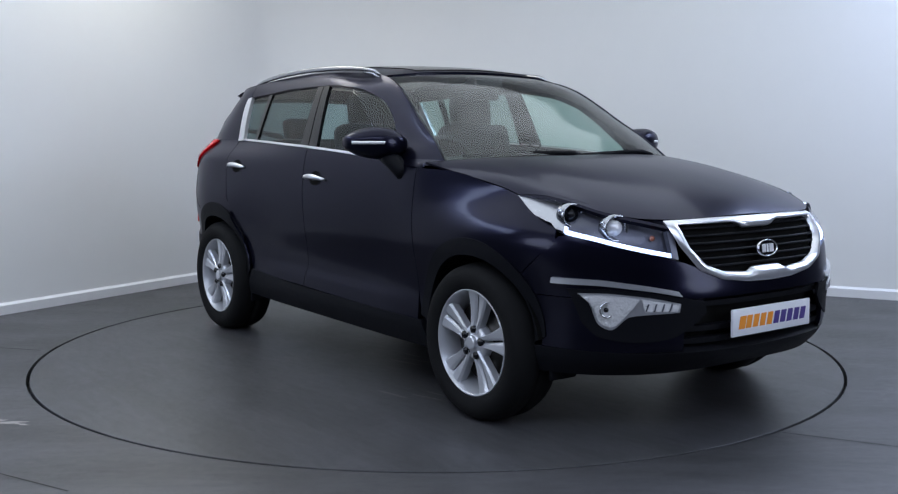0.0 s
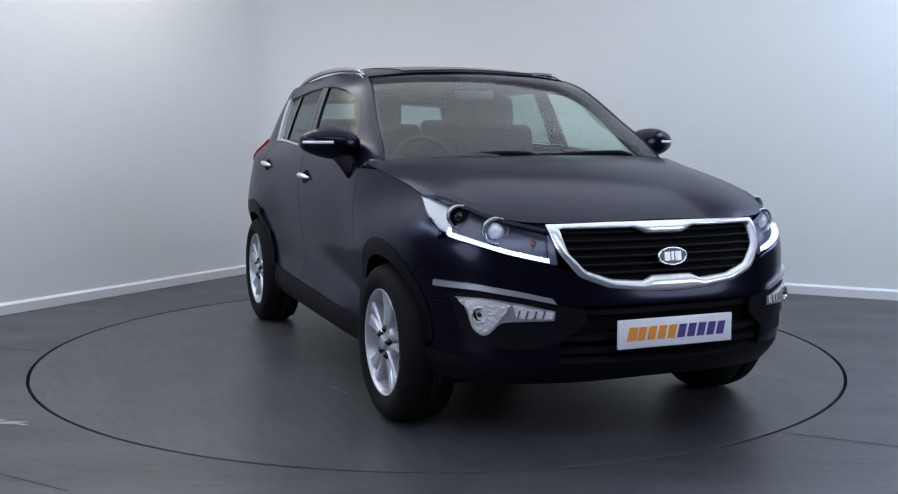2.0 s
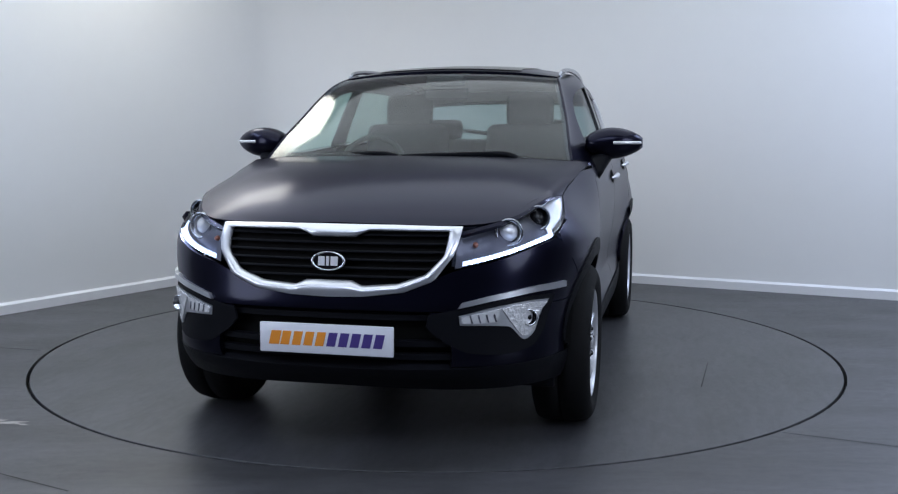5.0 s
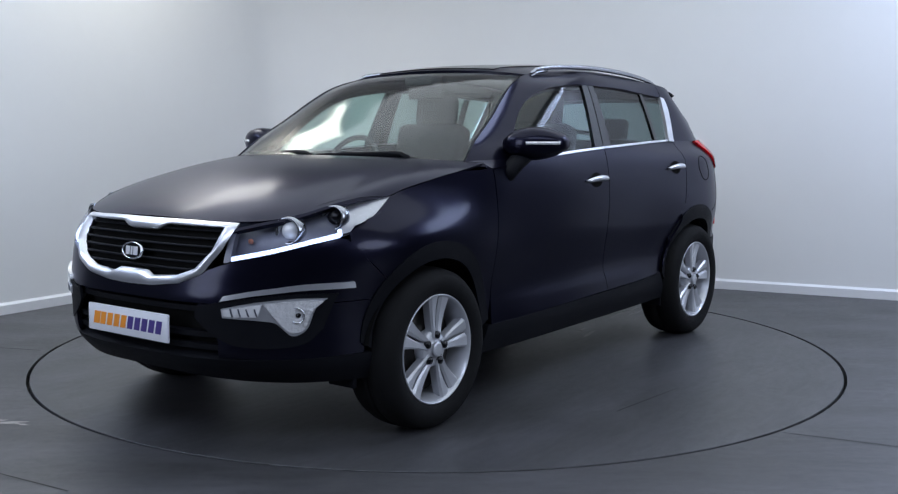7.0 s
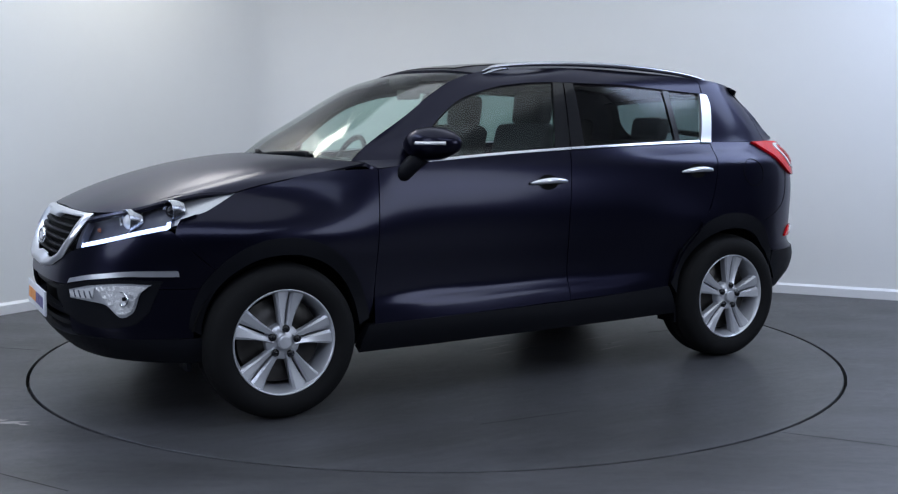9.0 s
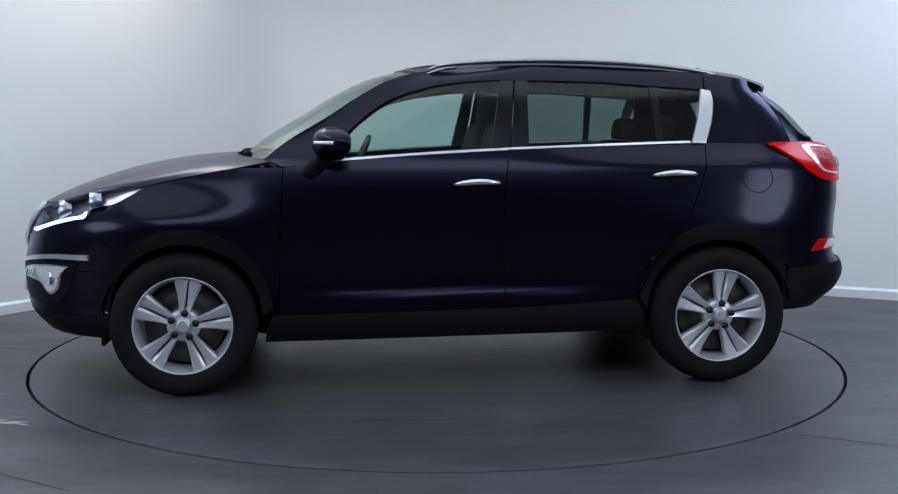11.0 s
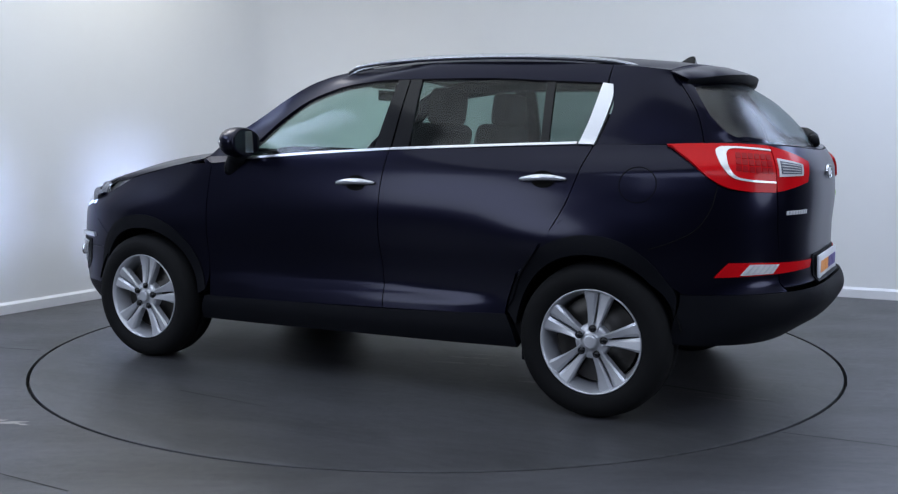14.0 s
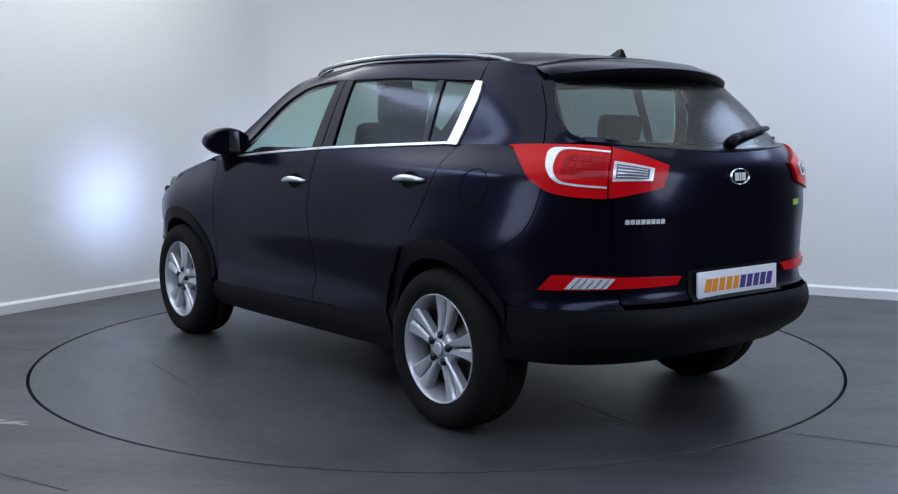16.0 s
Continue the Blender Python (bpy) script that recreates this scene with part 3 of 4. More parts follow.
fog = pair("fog_lamp", coons([(1.93, .595), (1.97, .50), (2.02, .478), (2.10, .535), (2.2, .545), (2.30, .550)], [(1.885, .62), (2.0, .624), (2.16, .612), (2.305, .585)],
                             [(1.93, .595), (1.885, .62)], [(2.30, .550), (2.305, .585)], 30, 8, on(ring)), SATIN_LAMP, depth=.02, out=.008, label="clear fog lamp with silver reflector")
for k, f_ in zip((1, -1), fog):
    fl = (lambda g: g) if k > 0 else mirrored
    shell(fl(coons([(1.945, .575), (1.985, .50), (2.022, .490), (2.09, .548)], [(1.90, .612), (1.98, .616), (2.06, .614), (2.135, .604)], [(1.945, .575), (1.90, .612)], [(2.09, .548), (2.135, .604)], 14, 8, on(ring))),
          FACET, "reflector", f_, depth=.004, out=.012)
    shell(fl(coons([(2.155, .555), (2.29, .557)], [(2.14, .606), (2.298, .581)], [(2.155, .555), (2.14, .606)], [(2.29, .557), (2.298, .581)], 10, 4, on(ring))), CLEAR_LAMP, "side_reflector", f_, depth=.004, out=.012)
    x, y, z = ring(2.0, .560)
    v, f = lathe([(.031, -.004), (.032, .005), (.029, .007), (.026, .002), (.020, -.008), (.012, -.012), (.008, -.013)], 28, "x")
    o = put("fog_bowl", v, f, CHROME, f_)
    o.matrix_local = pose(x + .012, k * (y + .008), z, 0, 0, k * 24)
    v, f = lathe([(.0, .004), (.007, .002), (.011, -.006), (.012, -.02)], 20, "x")
    o = put("bulb", v, f, GLOSS_BLACK, f_)
    o.matrix_local = pose(x + .012, k * (y + .008), z, 0, 0, k * 24)
    for i in range(4):
        s = 2.165 + i * .032
        shell(fl([[ring(s + a - .01 * m_, z0) for a in (0, .006)] for m_, z0 in ((1, .558), (.5, .57), (0, .588))]), LAMP_BOWL, "fin", f_, depth=.003, out=.0145)

# Grille: chrome frame, dark backing, slats and an oval badge.


def dense(pts, n, closed=False):
    f = polyline(pts, False)
    return [f(i / n) for i in range(n + 1)]


gin = dense([(0, .862), (.085, .862), (.135, .886), (.455, .886)], 16) + dense([(.455, .886), (.435, .80), (.375, .735), (.27, .700)], 16)[1:] + dense([(.27, .7), (.13, .690), (.09, .708), (0, .708)], 12)[1:]
gout = dense([(0, .910), (.25, .910), (.515, .905)], 16) + dense([(.515, .905), (.475, .80), (.41, .712), (.30, .670)], 16)[1:] + dense([(.30, .67), (.15, .652), (0, .648)], 12)[1:]
gin, gout = [q + [(-v, z) for v, z in reversed(q)][1:] for q in (gin, gout)]


def proud(d):
    def f(v, z):
        x, y, z = front(v, z)
        return x + d, y, z
    return f


frame_grid = [[proud(.004)(*p) for p in gout], [proud(.020)(*[a + (b - a) * .3 for a, b in zip(p, q)]) for p, q in zip(gout, gin)],
              [proud(.020)(*[a + (b - a) * .75 for a, b in zip(p, q)]) for p, q in zip(gout, gin)], [proud(-.012)(*q) for q in gin]]
grille = shell(frame_grid, ALU, "grille_frame", car, depth=.012, ref=(1.2, 0, .6), label="bright chrome grille surround")
shell(coons([(.40, .69), (0, .69), (-.40, .69)], [(.47, .895), (0, .895), (-.47, .895)], [(.40, .69), (.47, .895)], [(-.40, .69), (-.47, .895)], 40, 6, lambda p, u, v: proud(-.035)(*p)),
      UNDER, "grille_backing", grille, depth=0, ref=(1.2, 0, .6))
for i in range(6):
    z = .722 + i * .0300
    w = .30 + .165 * min(1, (z - .69) / .13) ** .8
    shell([[proud(d)(v / 12 * w, z + dz) for v in range(-12, 13)] for d, dz in ((-.03, .003), (-.010, .005), (-.009, -.003), (-.03, -.006))], PLASTIC, "slat", grille, depth=0, ref=(1.2, 0, z))


def badge(name, m, parent, w=.068, h=.036):
    """An oval badge: chrome rim, black field, three plain bright bars."""
    verts, faces = [], []
    n = 40
    prof = [(1.0, 0), (1.0, .006), (.94, .010), (.86, .008), (.84, .005), (0, .005)]
    for i in range(n):
        a = 2 * math.pi * i / n
        for r, d in prof:
            verts.append((d, w * r * math.cos(a), h * r * math.sin(a)))
    k = len(prof)
    for i in range(n):
        j = (i + 1) % n
        for a in range(k - 1):
            faces.append((i * k + a, j * k + a, j * k + a + 1, i * k + a + 1))
    ob = put(name, verts, faces, CHROME, parent, "oval badge with chrome rim")
    ob.matrix_local = m
    vf, ff = lathe([(.855, .0062), (0, .0062)], 40, "x")
    put("field", [(x, y * w, z * h) for x, y, z in vf], ff, GLOSS_BLACK, ob)
    for x0, x1, x2, x3 in ((-.66, -.22, -.22, -.66), (-.12, .08, .08, -.12), (.18, .66, .66, .18)):
        hh = h * .48
        q = [(.008, x0 * w * .85, -hh), (.008, x1 * w * .85, -hh), (.008, x2 * w * .85, hh), (.008, x3 * w * .85, hh)]
        q += [(.0055, y, z) for _, y, z in q]
        put("stroke", q, [(0, 1, 2, 3), (0, 4, 5, 1), (1, 5, 6, 2), (2, 6, 7, 3), (3, 7, 4, 0)], LETTER, ob, flat=True)
    return ob


x, y, z = front(0, .778)
badge("badge", pose(x + .012, 0, z, 0, -8, 0), car)


def number_plate(name, m):
    """A white plate with rounded corners and a plain two-colour wordmark of slanted strokes."""
    ob = part(name, box_bm(-.006, .006, -.262, .262, -.0565, .0565, .004), PLATE_WHITE, car, "white plate with an orange and violet wordmark")
    ob.matrix_local = m
    for i in range(10):
        wv = .040 if i in (0,) else .034
        yy = -.225 + i * .0455
        mat = ORANGE if i < 5 else PURPLE
        s = .012
        q = [(.0075, yy, -.026), (.0075, yy + wv, -.026), (.0075, yy + wv + s, .026), (.0075, yy + s, .026)]
        q += [(.006, b, c) for _, b, c in q]
        put("wordmark_bar", q, [(0, 1, 2, 3), (0, 4, 5, 1), (1, 5, 6, 2), (2, 6, 7, 3), (3, 7, 4, 0)], mat, ob, flat=True)
    return ob


number_plate("front_plate", pose(2.205, 0, .490, 0, -1, 0))

# Headlamps.
HL_LOW = [(1.60, .985), (1.72, .915), (1.85, .855), (2.0, .825), (2.15, .79), (2.33, .755)]
HL_TOP = [(1.605, .994), (1.75, .992), (1.90, .972), (2.07, .929), (2.22, .900), (2.335, .875)]


def lamp_grid(d, a=0.0, b=1.0, u0=0.0, u1=1.0, n=30, m=8):
    lo, hi = polyline(HL_LOW), polyline(HL_TOP)
    g = []
    for j in range(m + 1):
        t = a + (b - a) * j / m
        row = []
        for i in range(n + 1):
            u = u0 + (u1 - u0) * i / n
            s, z = [p + (q - p) * t for p, q in zip(lo(u), hi(u))]
            x, y, z = ring(s, z)
            e = d(u) if callable(d) else d
            row.append((x - e, y - e * .6, z))
        g.append(row)
    return g


for k in (1, -1):
    flip_ = (lambda g: g) if k > 0 else mirrored
    hl = shell(flip_(lamp_grid(.052)), LAMP_BOWL, "headlamp", car, depth=-.030, label="headlamp with clear lens and daylight strip")
    lens = shell(flip_(lamp_grid(0)), LENS_GLASS, "lens", hl, depth=.004, out=.003)
    lens.visible_shadow = False
    shell(flip_(lamp_grid(lambda u: .010 + .036 * smooth(u / .40), .0, .97, .0, .40, 18, 8)), SATIN_LAMP, "reflector", hl, depth=.003)
    shell(flip_(lamp_grid(-.002, .95, 1.045, .0, 1.0, 30, 2)), PAINT, "bezel", hl, depth=.02)
    shell(flip_(lamp_grid(.010, .0, 1.0, .965, 1.0, 3, 8)), LAMP_BOWL, "bezel", hl, depth=.03)
    guide = shell(flip_(lamp_grid(.016, .015, .150, .40, .985, 26, 2)), DRL_GUIDE, "daylight_strip", hl, depth=.008, label="lit white daylight strip")
    shell(flip_(lamp_grid(.0155, .04, .25, .388, .410, 4, 4)), DRL_GUIDE, "daylight_hook", hl, depth=.006)
    for u, t, r in ((.43, .62, .047), (.68, .60, .052)):
        lo, hi = polyline(HL_LOW), polyline(HL_TOP)
        s, z = [p + (q - p) * t for p, q in zip(lo(u), hi(u))]
        x, y, z = ring(s, z)
        v, f = lathe([(r * 1.05, -.05), (r * 1.05, .004), (r * .95, .006), (r * .78, -.004), (r * .74, -.03)], 32, "x")
        o = put("projector_ring", v, f, SATIN, hl)
        m = pose(x - .026, k * (y - .022), z, 0, 0, k * 14)
        o.matrix_local = m
        v, f = lathe([(0, .012), (r * .3, .009), (r * .55, -.002), (r * .74, -.022), (r * .74, -.03)], 32, "x")
        o2 = put("projector_lens", v, f, CLEAR_LAMP if u > .5 else GLOSS_BLACK, hl)
        o2.matrix_local = m
    lo, hi = polyline(HL_LOW), polyline(HL_TOP)
    for i in range(14):
        u = .475 + .0345 * i
        s, z = [p + (q - p) * .095 for p, q in zip(lo(u), hi(u))]
        x, y, z = ring(s, z)
        m = pose(x - .002, k * (y - .004), z, 0, 3, k * 4)
        v, f = lathe([(.0050, -.003), (.0050, -.014), (0, -.0145)], 12, "x")
        put("led_cell", v, f, UNDER, hl).matrix_local = m
        v, f = lathe([(.0060, -.016), (.0060, .0), (.0050, .0), (.0050, -.003)], 12, "x")
        put("led_collar", v, f, DRL_GUIDE, hl).matrix_local = m
        v, f = lathe([(.0048, .0), (0, 0)], 12, "x")
        put("led", v, f, LED, hl).matrix_local = m @ pose(-.0132, 0, 0)
    v, f = lathe([(0, .015), (.009, .011), (.011, 0)], 16, "x")
    x, y, z = ring(2.24, .835)
    o = put("indicator_bulb", v, f, AMBER, hl)
    o.location = (x - .04, k * (y - .03), z)

# Rear: tailgate, bumper, lamps, plate.
gate = shell(coons([(.62, .60), (.3, .602), (0, .603), (-.3, .602), (-.62, .60)], [(.682, 1.205), (.4, 1.19), (0, 1.175), (-.4, 1.19), (-.682, 1.205)],
                   [(.62, .60), (.622, .74), (.645, .89), (.682, 1.205)], [(-.62, .60), (-.622, .74), (-.645, .89), (-.682, 1.205)], 60, 30, on(back)), PAINT, "tailgate", car, ref=(-1.2, 0, .8))
shell(coons([(1.09, .355), (.6, .35), (0, .345), (-.6, .35), (-1.09, .355)], [(1.12, .572), (.6, .582), (0, .585), (-.6, .582), (-1.12, .572)],
            [(1.09, .355), (1.14, .46), (1.12, .572)], [(-1.09, .355), (-1.14, .46), (-1.12, .572)], 70, 14, on(back)), PLASTIC, "rear_bumper", car, depth=.06, out=.003, ref=(-1.2, 0, .5))
shell([[(lambda p: (p[0] - .006, p[1], p[2]))(back(v / 10 * .30, z)) for v in range(-10, 11)] for z in (.595, .62, .66, .70, .715)], PLASTIC, "plate_recess", gate, depth=.012, ref=(-1.2, 0, .7))
number_plate("rear_plate", pose(-2.163, 0, .650, 0, -1.5, 180))
TL_LOW = [(-1.66, 1.195), (-1.755, 1.128), (-1.84, 1.062), (-1.93, 1.022), (-2.04, 1.008), (-2.14, 1.005)]
TL_TOP = [(-1.645, 1.20), (-1.8, 1.203), (-1.95, 1.202), (-2.05, 1.198), (-2.13, 1.192)]


def strip(lo, hi, t0, t1, u0, u1, n, m):
    a, b = polyline(lo), polyline(hi)
    return [[ring(*[p + (q - p) * (t0 + (t1 - t0) * j / m) for p, q in zip(a(u0 + (u1 - u0) * i / n), b(u0 + (u1 - u0) * i / n))]) for i in range(n + 1)] for j in range(m + 1)]


TI_LOW = [(-2.146, 1.006), (-2.25, 1.022), (-2.37, 1.045)]
TI_TOP = [(-2.136, 1.19), (-2.25, 1.165), (-2.395, 1.125)]
HOOK_OUT = [(.995, .90), (.60, .92), (.50, .90), (.455, .78), (.49, .50), (.57, .30), (.66, .22), (.995, .20)]
HOOK_IN = [(.995, .868), (.64, .880), (.575, .84), (.552, .72), (.562, .52), (.600, .36), (.675, .270), (.995, .238)]


def on_lamp(outer, inner, n):
    """A band between two lines given in the tail lamp's own coordinates."""
    lo, hi = polyline(TL_LOW), polyline(TL_TOP)
    a, b = polyline(outer), polyline(inner)
    rows = []
    for j in range(4):
        row = []
        for i in range(n + 1):
            u, t = [p + (q - p) * j / 3 for p, q in zip(a(i / n), b(i / n))]
            row.append(ring(*[p + (q - p) * t for p, q in zip(lo(u), hi(u))]))
        rows.append(row)
    return rows


for k in (1, -1):
    fl = (lambda g: g) if k > 0 else mirrored
    tl = shell(fl(strip(TL_LOW, TL_TOP, 0, 1, 0, 1, 28, 10)), RED_LENS, "tail_lamp", car, depth=.03, out=.014, label="red tail lamp with clear hook")
    shell(fl(on_lamp(HOOK_OUT, HOOK_IN, 40)), CLEAR_LAMP, "bright_hook", tl, depth=.005, out=.0185)
    for i in range(6):
        for j in range(3):
            u, t = .635 + .058 * i, .40 + .135 * j
            shell(fl(strip(TL_LOW, TL_TOP, t, t + .115, u, u + .046, 2, 2)), RED_DARK, "red_cell", tl, depth=.003, out=.0165)
    ti = shell(fl(strip(TI_LOW, TI_TOP, 0, 1, 0, 1, 16, 10)), RED_LENS, "gate_lamp", gate, depth=.02, out=.014, label="red lamp with clear centre")
    shell(fl(strip(TI_LOW, TI_TOP, .34, .73, .05, .74, 12, 4)), CLEAR_LAMP, "clear_centre", gate, depth=.004, out=.0175)
    shell(fl(strip(TI_LOW, TI_TOP, .40, .67, .10, .66, 12, 4)), LAMP_BOWL, "inner_bowl", gate, depth=.003, out=.020)
    for i in range(4):
        shell(fl(strip(TI_LOW, TI_TOP, .43 + .06 * i, .45 + .06 * i, .12, .62, 8, 2)), CLEAR_LAMP, "bright_line", gate, depth=.002, out=.022)
    rl = shell(fl(strip([(-1.875, .652), (-2.0, .655), (-2.2, .66), (-2.46, .665)], [(-1.94, .712), (-2.05, .712), (-2.2, .706), (-2.485, .698)], 0, 1, 0, 1, 26, 4)), RED_LENS, "bumper_lamp", car, depth=.02, out=.010, label="long red bumper lamp with clear section")
    shell(fl(strip([(-1.875, .652), (-2.0, .655), (-2.2, .66), (-2.46, .665)], [(-1.94, .712), (-2.05, .712), (-2.2, .706), (-2.485, .698)], .10, .90, .18, .46, 12, 4)), CLEAR_LAMP, "clear_section", rl, depth=.004, out=.0135)
    for i in range(5):
        u = .215 + .05 * i
        shell(fl(strip([(-1.875, .652), (-2.0, .655), (-2.2, .66), (-2.46, .665)], [(-1.94, .712), (-2.05, .712), (-2.2, .706), (-2.485, .698)], .16, .84, u, u + .012, 2, 3)), SATIN_LAMP, "reflector_rib", rl, depth=.003, out=.0155)
    v, f = tube([(a, k * (b + .0005), c) for a, b, c in [ring(*polyline([(-1.60, .765), (-1.70, .80), (-1.80, .855), (-1.855, .95), (-1.875, 1.04)])(i / 16)) for i in range(17)]], .0022, 6)
    put("bumper_seam", v, f, UNDER, car)
x, y, z = back(0, 1.078)
badge("rear_badge", pose(x - .002, 0, z, 0, -6, 180), car, .062, .034)
for i in range(8):
    g = [[back(.60 - .022 * i - a, z) for a in (0, .017)] for z in (.908, .926)]
    shell(g, LETTER, "model_letter_bar", gate, depth=.003, out=.005, ref=(-1.2, 0, .9))
shell([[back(-.42 - a, z) for a in (0, .06)] for z in (.945, .97)], GREEN, "eco_badge", gate, depth=.003, out=.005, ref=(-1.2, 0, .9))

# Fuel flap: a round seam on the left quarter.
loop = [ring(-1.525 + .085 * math.cos(a), 1.035 + .075 * math.sin(a)) for a in [2 * math.pi * i / 48 for i in range(49)]]
v, f = tube([(x, y + .0005, z) for x, y, z in loop], .0022, 6)
put("fuel_flap_seam", v, f, UNDER, car)

# Cabin: side frame over the windows, rear pillar, glass, roof.
W_TOP = [(.66, 1.128), (.594, 1.195), (.455, 1.329), (.315, 1.42), (.172, 1.468), (.057, 1.493), (-.23, 1.515), (-.68, 1.512), (-1.01, 1.494), (-1.29, 1.478)]
R_EDGE = [(.95, 1.115), (.83, 1.21), (.624, 1.335), (.48, 1.43), (.337, 1.508), (.193, 1.552), (.0, 1.578), (-.5, 1.596), (-1.0, 1.583), (-1.3, 1.560)]
pair("side_frame", ribbon(W_TOP, R_EDGE, 60, cabin, 8), PAINT, depth=.03)
pair("rear_pillar", coons([(-1.745, 1.205), (-1.5, 1.206), (-1.282, 1.206)], [(-1.56, 1.530), (-1.42, 1.548), (-1.302, 1.560)], [(-1.745, 1.205), (-1.70, 1.33), (-1.56, 1.530)],
                          [(-1.282, 1.206), (-1.335, 1.38), (-1.30, 1.478), (-1.302, 1.560)], 16, 16, on(cabin)), PAINT)


for k in (1, -1):
    low = [ring(s, z) for s, z in ((.60, 1.116), (.72, 1.104), (.845, 1.094), (.895, 1.116))]
    high = [cabin(s, z) for s, z in ((.635, 1.132), (.75, 1.130), (.86, 1.128), (.97, 1.120))]
    a_, b_ = polyline(low), polyline(high)
    g = [[tuple(p + (q - p) * t for p, q in zip(a_(i / 16), b_(i / 16))) for i in range(17)] for t in (0, .33, .67, 1.1)]
    shell(g if k > 0 else mirrored(g), PAINT, "pillar_base", car)


def hollow(d):
    def f(p, u, v):
        x, y, z = cabin(*p)
        return x, y - d, z
    return f


for k, df, dr in ((1, door_f[0], door_r[0]), (-1, door_f[1], door_r[1])):
    fl = (lambda g: g) if k > 0 else mirrored
    w1 = shell(fl(coons([(-.165, 1.172), (.17, 1.155), (.61, 1.125)], [(-.235, 1.513), (.057, 1.490), (.315, 1.417), (.455, 1.326), (.592, 1.193)], [(-.165, 1.172), (-.235, 1.513)],
                        [(.61, 1.125), (.605, 1.16), (.592, 1.193)], 20, 12, hollow(.012))), DOOR_GLASS, "window", df, depth=0)
    w2 = shell(fl(coons([(-1.02, 1.205), (-.7, 1.197), (-.345, 1.183)], [(-1.0, 1.49), (-.7, 1.508), (-.355, 1.512)], [(-1.02, 1.205), (-1.0, 1.49)], [(-.345, 1.183), (-.355, 1.512)], 16, 12, hollow(.012))),
               TINT_GLASS, "window", dr, depth=0)
    w3 = shell(fl(coons([(-1.20, 1.210), (-1.05, 1.206)], [(-1.275, 1.474), (-1.04, 1.488)], [(-1.20, 1.210), (-1.275, 1.474)], [(-1.05, 1.206), (-1.04, 1.488)], 8, 12, hollow(.012))), TINT_GLASS, "quarter_light", dr, depth=0)
    for w in (w1, w2, w3):
        w.visible_shadow = False
    shell(fl(coons([(-.25, 1.178), (-.16, 1.172)], [(-.292, 1.514), (-.228, 1.514)], [(-.25, 1.178), (-.292, 1.514)], [(-.16, 1.172), (-.228, 1.514)], 4, 10, on(cabin))), GLOSS_BLACK, "window_post", df, depth=.02, out=-.002)
    shell(fl(coons([(-.35, 1.183), (-.26, 1.178)], [(-.36, 1.514), (-.300, 1.514)], [(-.35, 1.183), (-.36, 1.514)], [(-.26, 1.178), (-.300, 1.514)], 4, 10, on(cabin))), GLOSS_BLACK, "window_post", dr, depth=.02, out=-.002)
    shell(fl(coons([(-1.052, 1.206), (-1.015, 1.205)], [(-1.042, 1.49), (-1.0, 1.49)], [(-1.052, 1.206), (-1.042, 1.49)], [(-1.015, 1.205), (-1.0, 1.49)], 3, 10, on(cabin))), GLOSS_BLACK, "window_bar", dr, depth=.02, out=-.004)
    shell(fl(ribbon([(-.252, 1.170), (.17, 1.147), (.62, 1.115)], [(-.252, 1.181), (.17, 1.158), (.62, 1.126)], 24, cabin, 2)), ALU, "belt_strip", df, depth=.02, out=.006)
    shell(fl(ribbon([(-1.19, 1.203), (-.7, 1.187), (-.258, 1.171)], [(-1.19, 1.214), (-.7, 1.198), (-.258, 1.182)], 24, cabin, 2)), ALU, "belt_strip", dr, depth=.02, out=.006)
    shell(fl(coons([(-1.272, 1.200), (-1.198, 1.203)], [(-1.322, 1.468), (-1.274, 1.476)], [(-1.272, 1.200), (-1.312, 1.33), (-1.330, 1.42), (-1.322, 1.468)], [(-1.198, 1.203), (-1.238, 1.32), (-1.274, 1.476)], 6, 16, on(cabin))),
          ALU, "bright_pillar_trim", dr, depth=.02, out=.009, label="broad polished chrome window trim")
    # Handles: a bright bar over a dark cup.
    for d, s0, z0 in ((df, -.085, 1.018), (dr, -1.075, 1.058)):
        x, y, z = ring(s0, z0)
        v, f = lathe([(0, .0), (.5, .0), (.85, .0005), (1, .003)], 24, "y")
        cup = put("handle_cup", [(x + a * .058, k * (ring(x + a * .058, z + c * .038 - .008)[1] + .0015 + b), z + c * .038 - .008) for a, b, c in v], f if k > 0 else [q[::-1] for q in f], UNDER, d)
        path = []
        for i in range(15):
            u = i / 14
            px = x - .112 + .224 * u
            pz = z - .012 + .010 * math.sin(math.pi * u) + .006 * (1 - u)
            py = ring(px, pz)[1] + .006 + .026 * math.sin(math.pi * u) ** .6
            path.append((px, k * py, pz))
        v, f = tube(path, lambda u: .0055 + .0095 * math.sin(math.pi * u) ** .6, 12, 1.0)
        put("door_handle", v, f, ALU, d, "polished chrome door handle")
    # Mirror.
    verts, faces = [], []
    nr, ns = 14, 24
    for j in range(nr + 1):
        u = j / nr
        yy = .800 + .270 * u
        h = .080 * (math.sin(math.pi * (.09 + .87 * u ** .9)) ** .55)
        dpt = .098 * (math.sin(math.pi * (.20 + .76 * u)) ** .5)
        cz, cx = 1.198 + .008 * u, .612 - .05 * u * u
        for i in range(ns):
            a = 2 * math.pi * i / ns
            ca, sa = math.cos(a), math.sin(a)
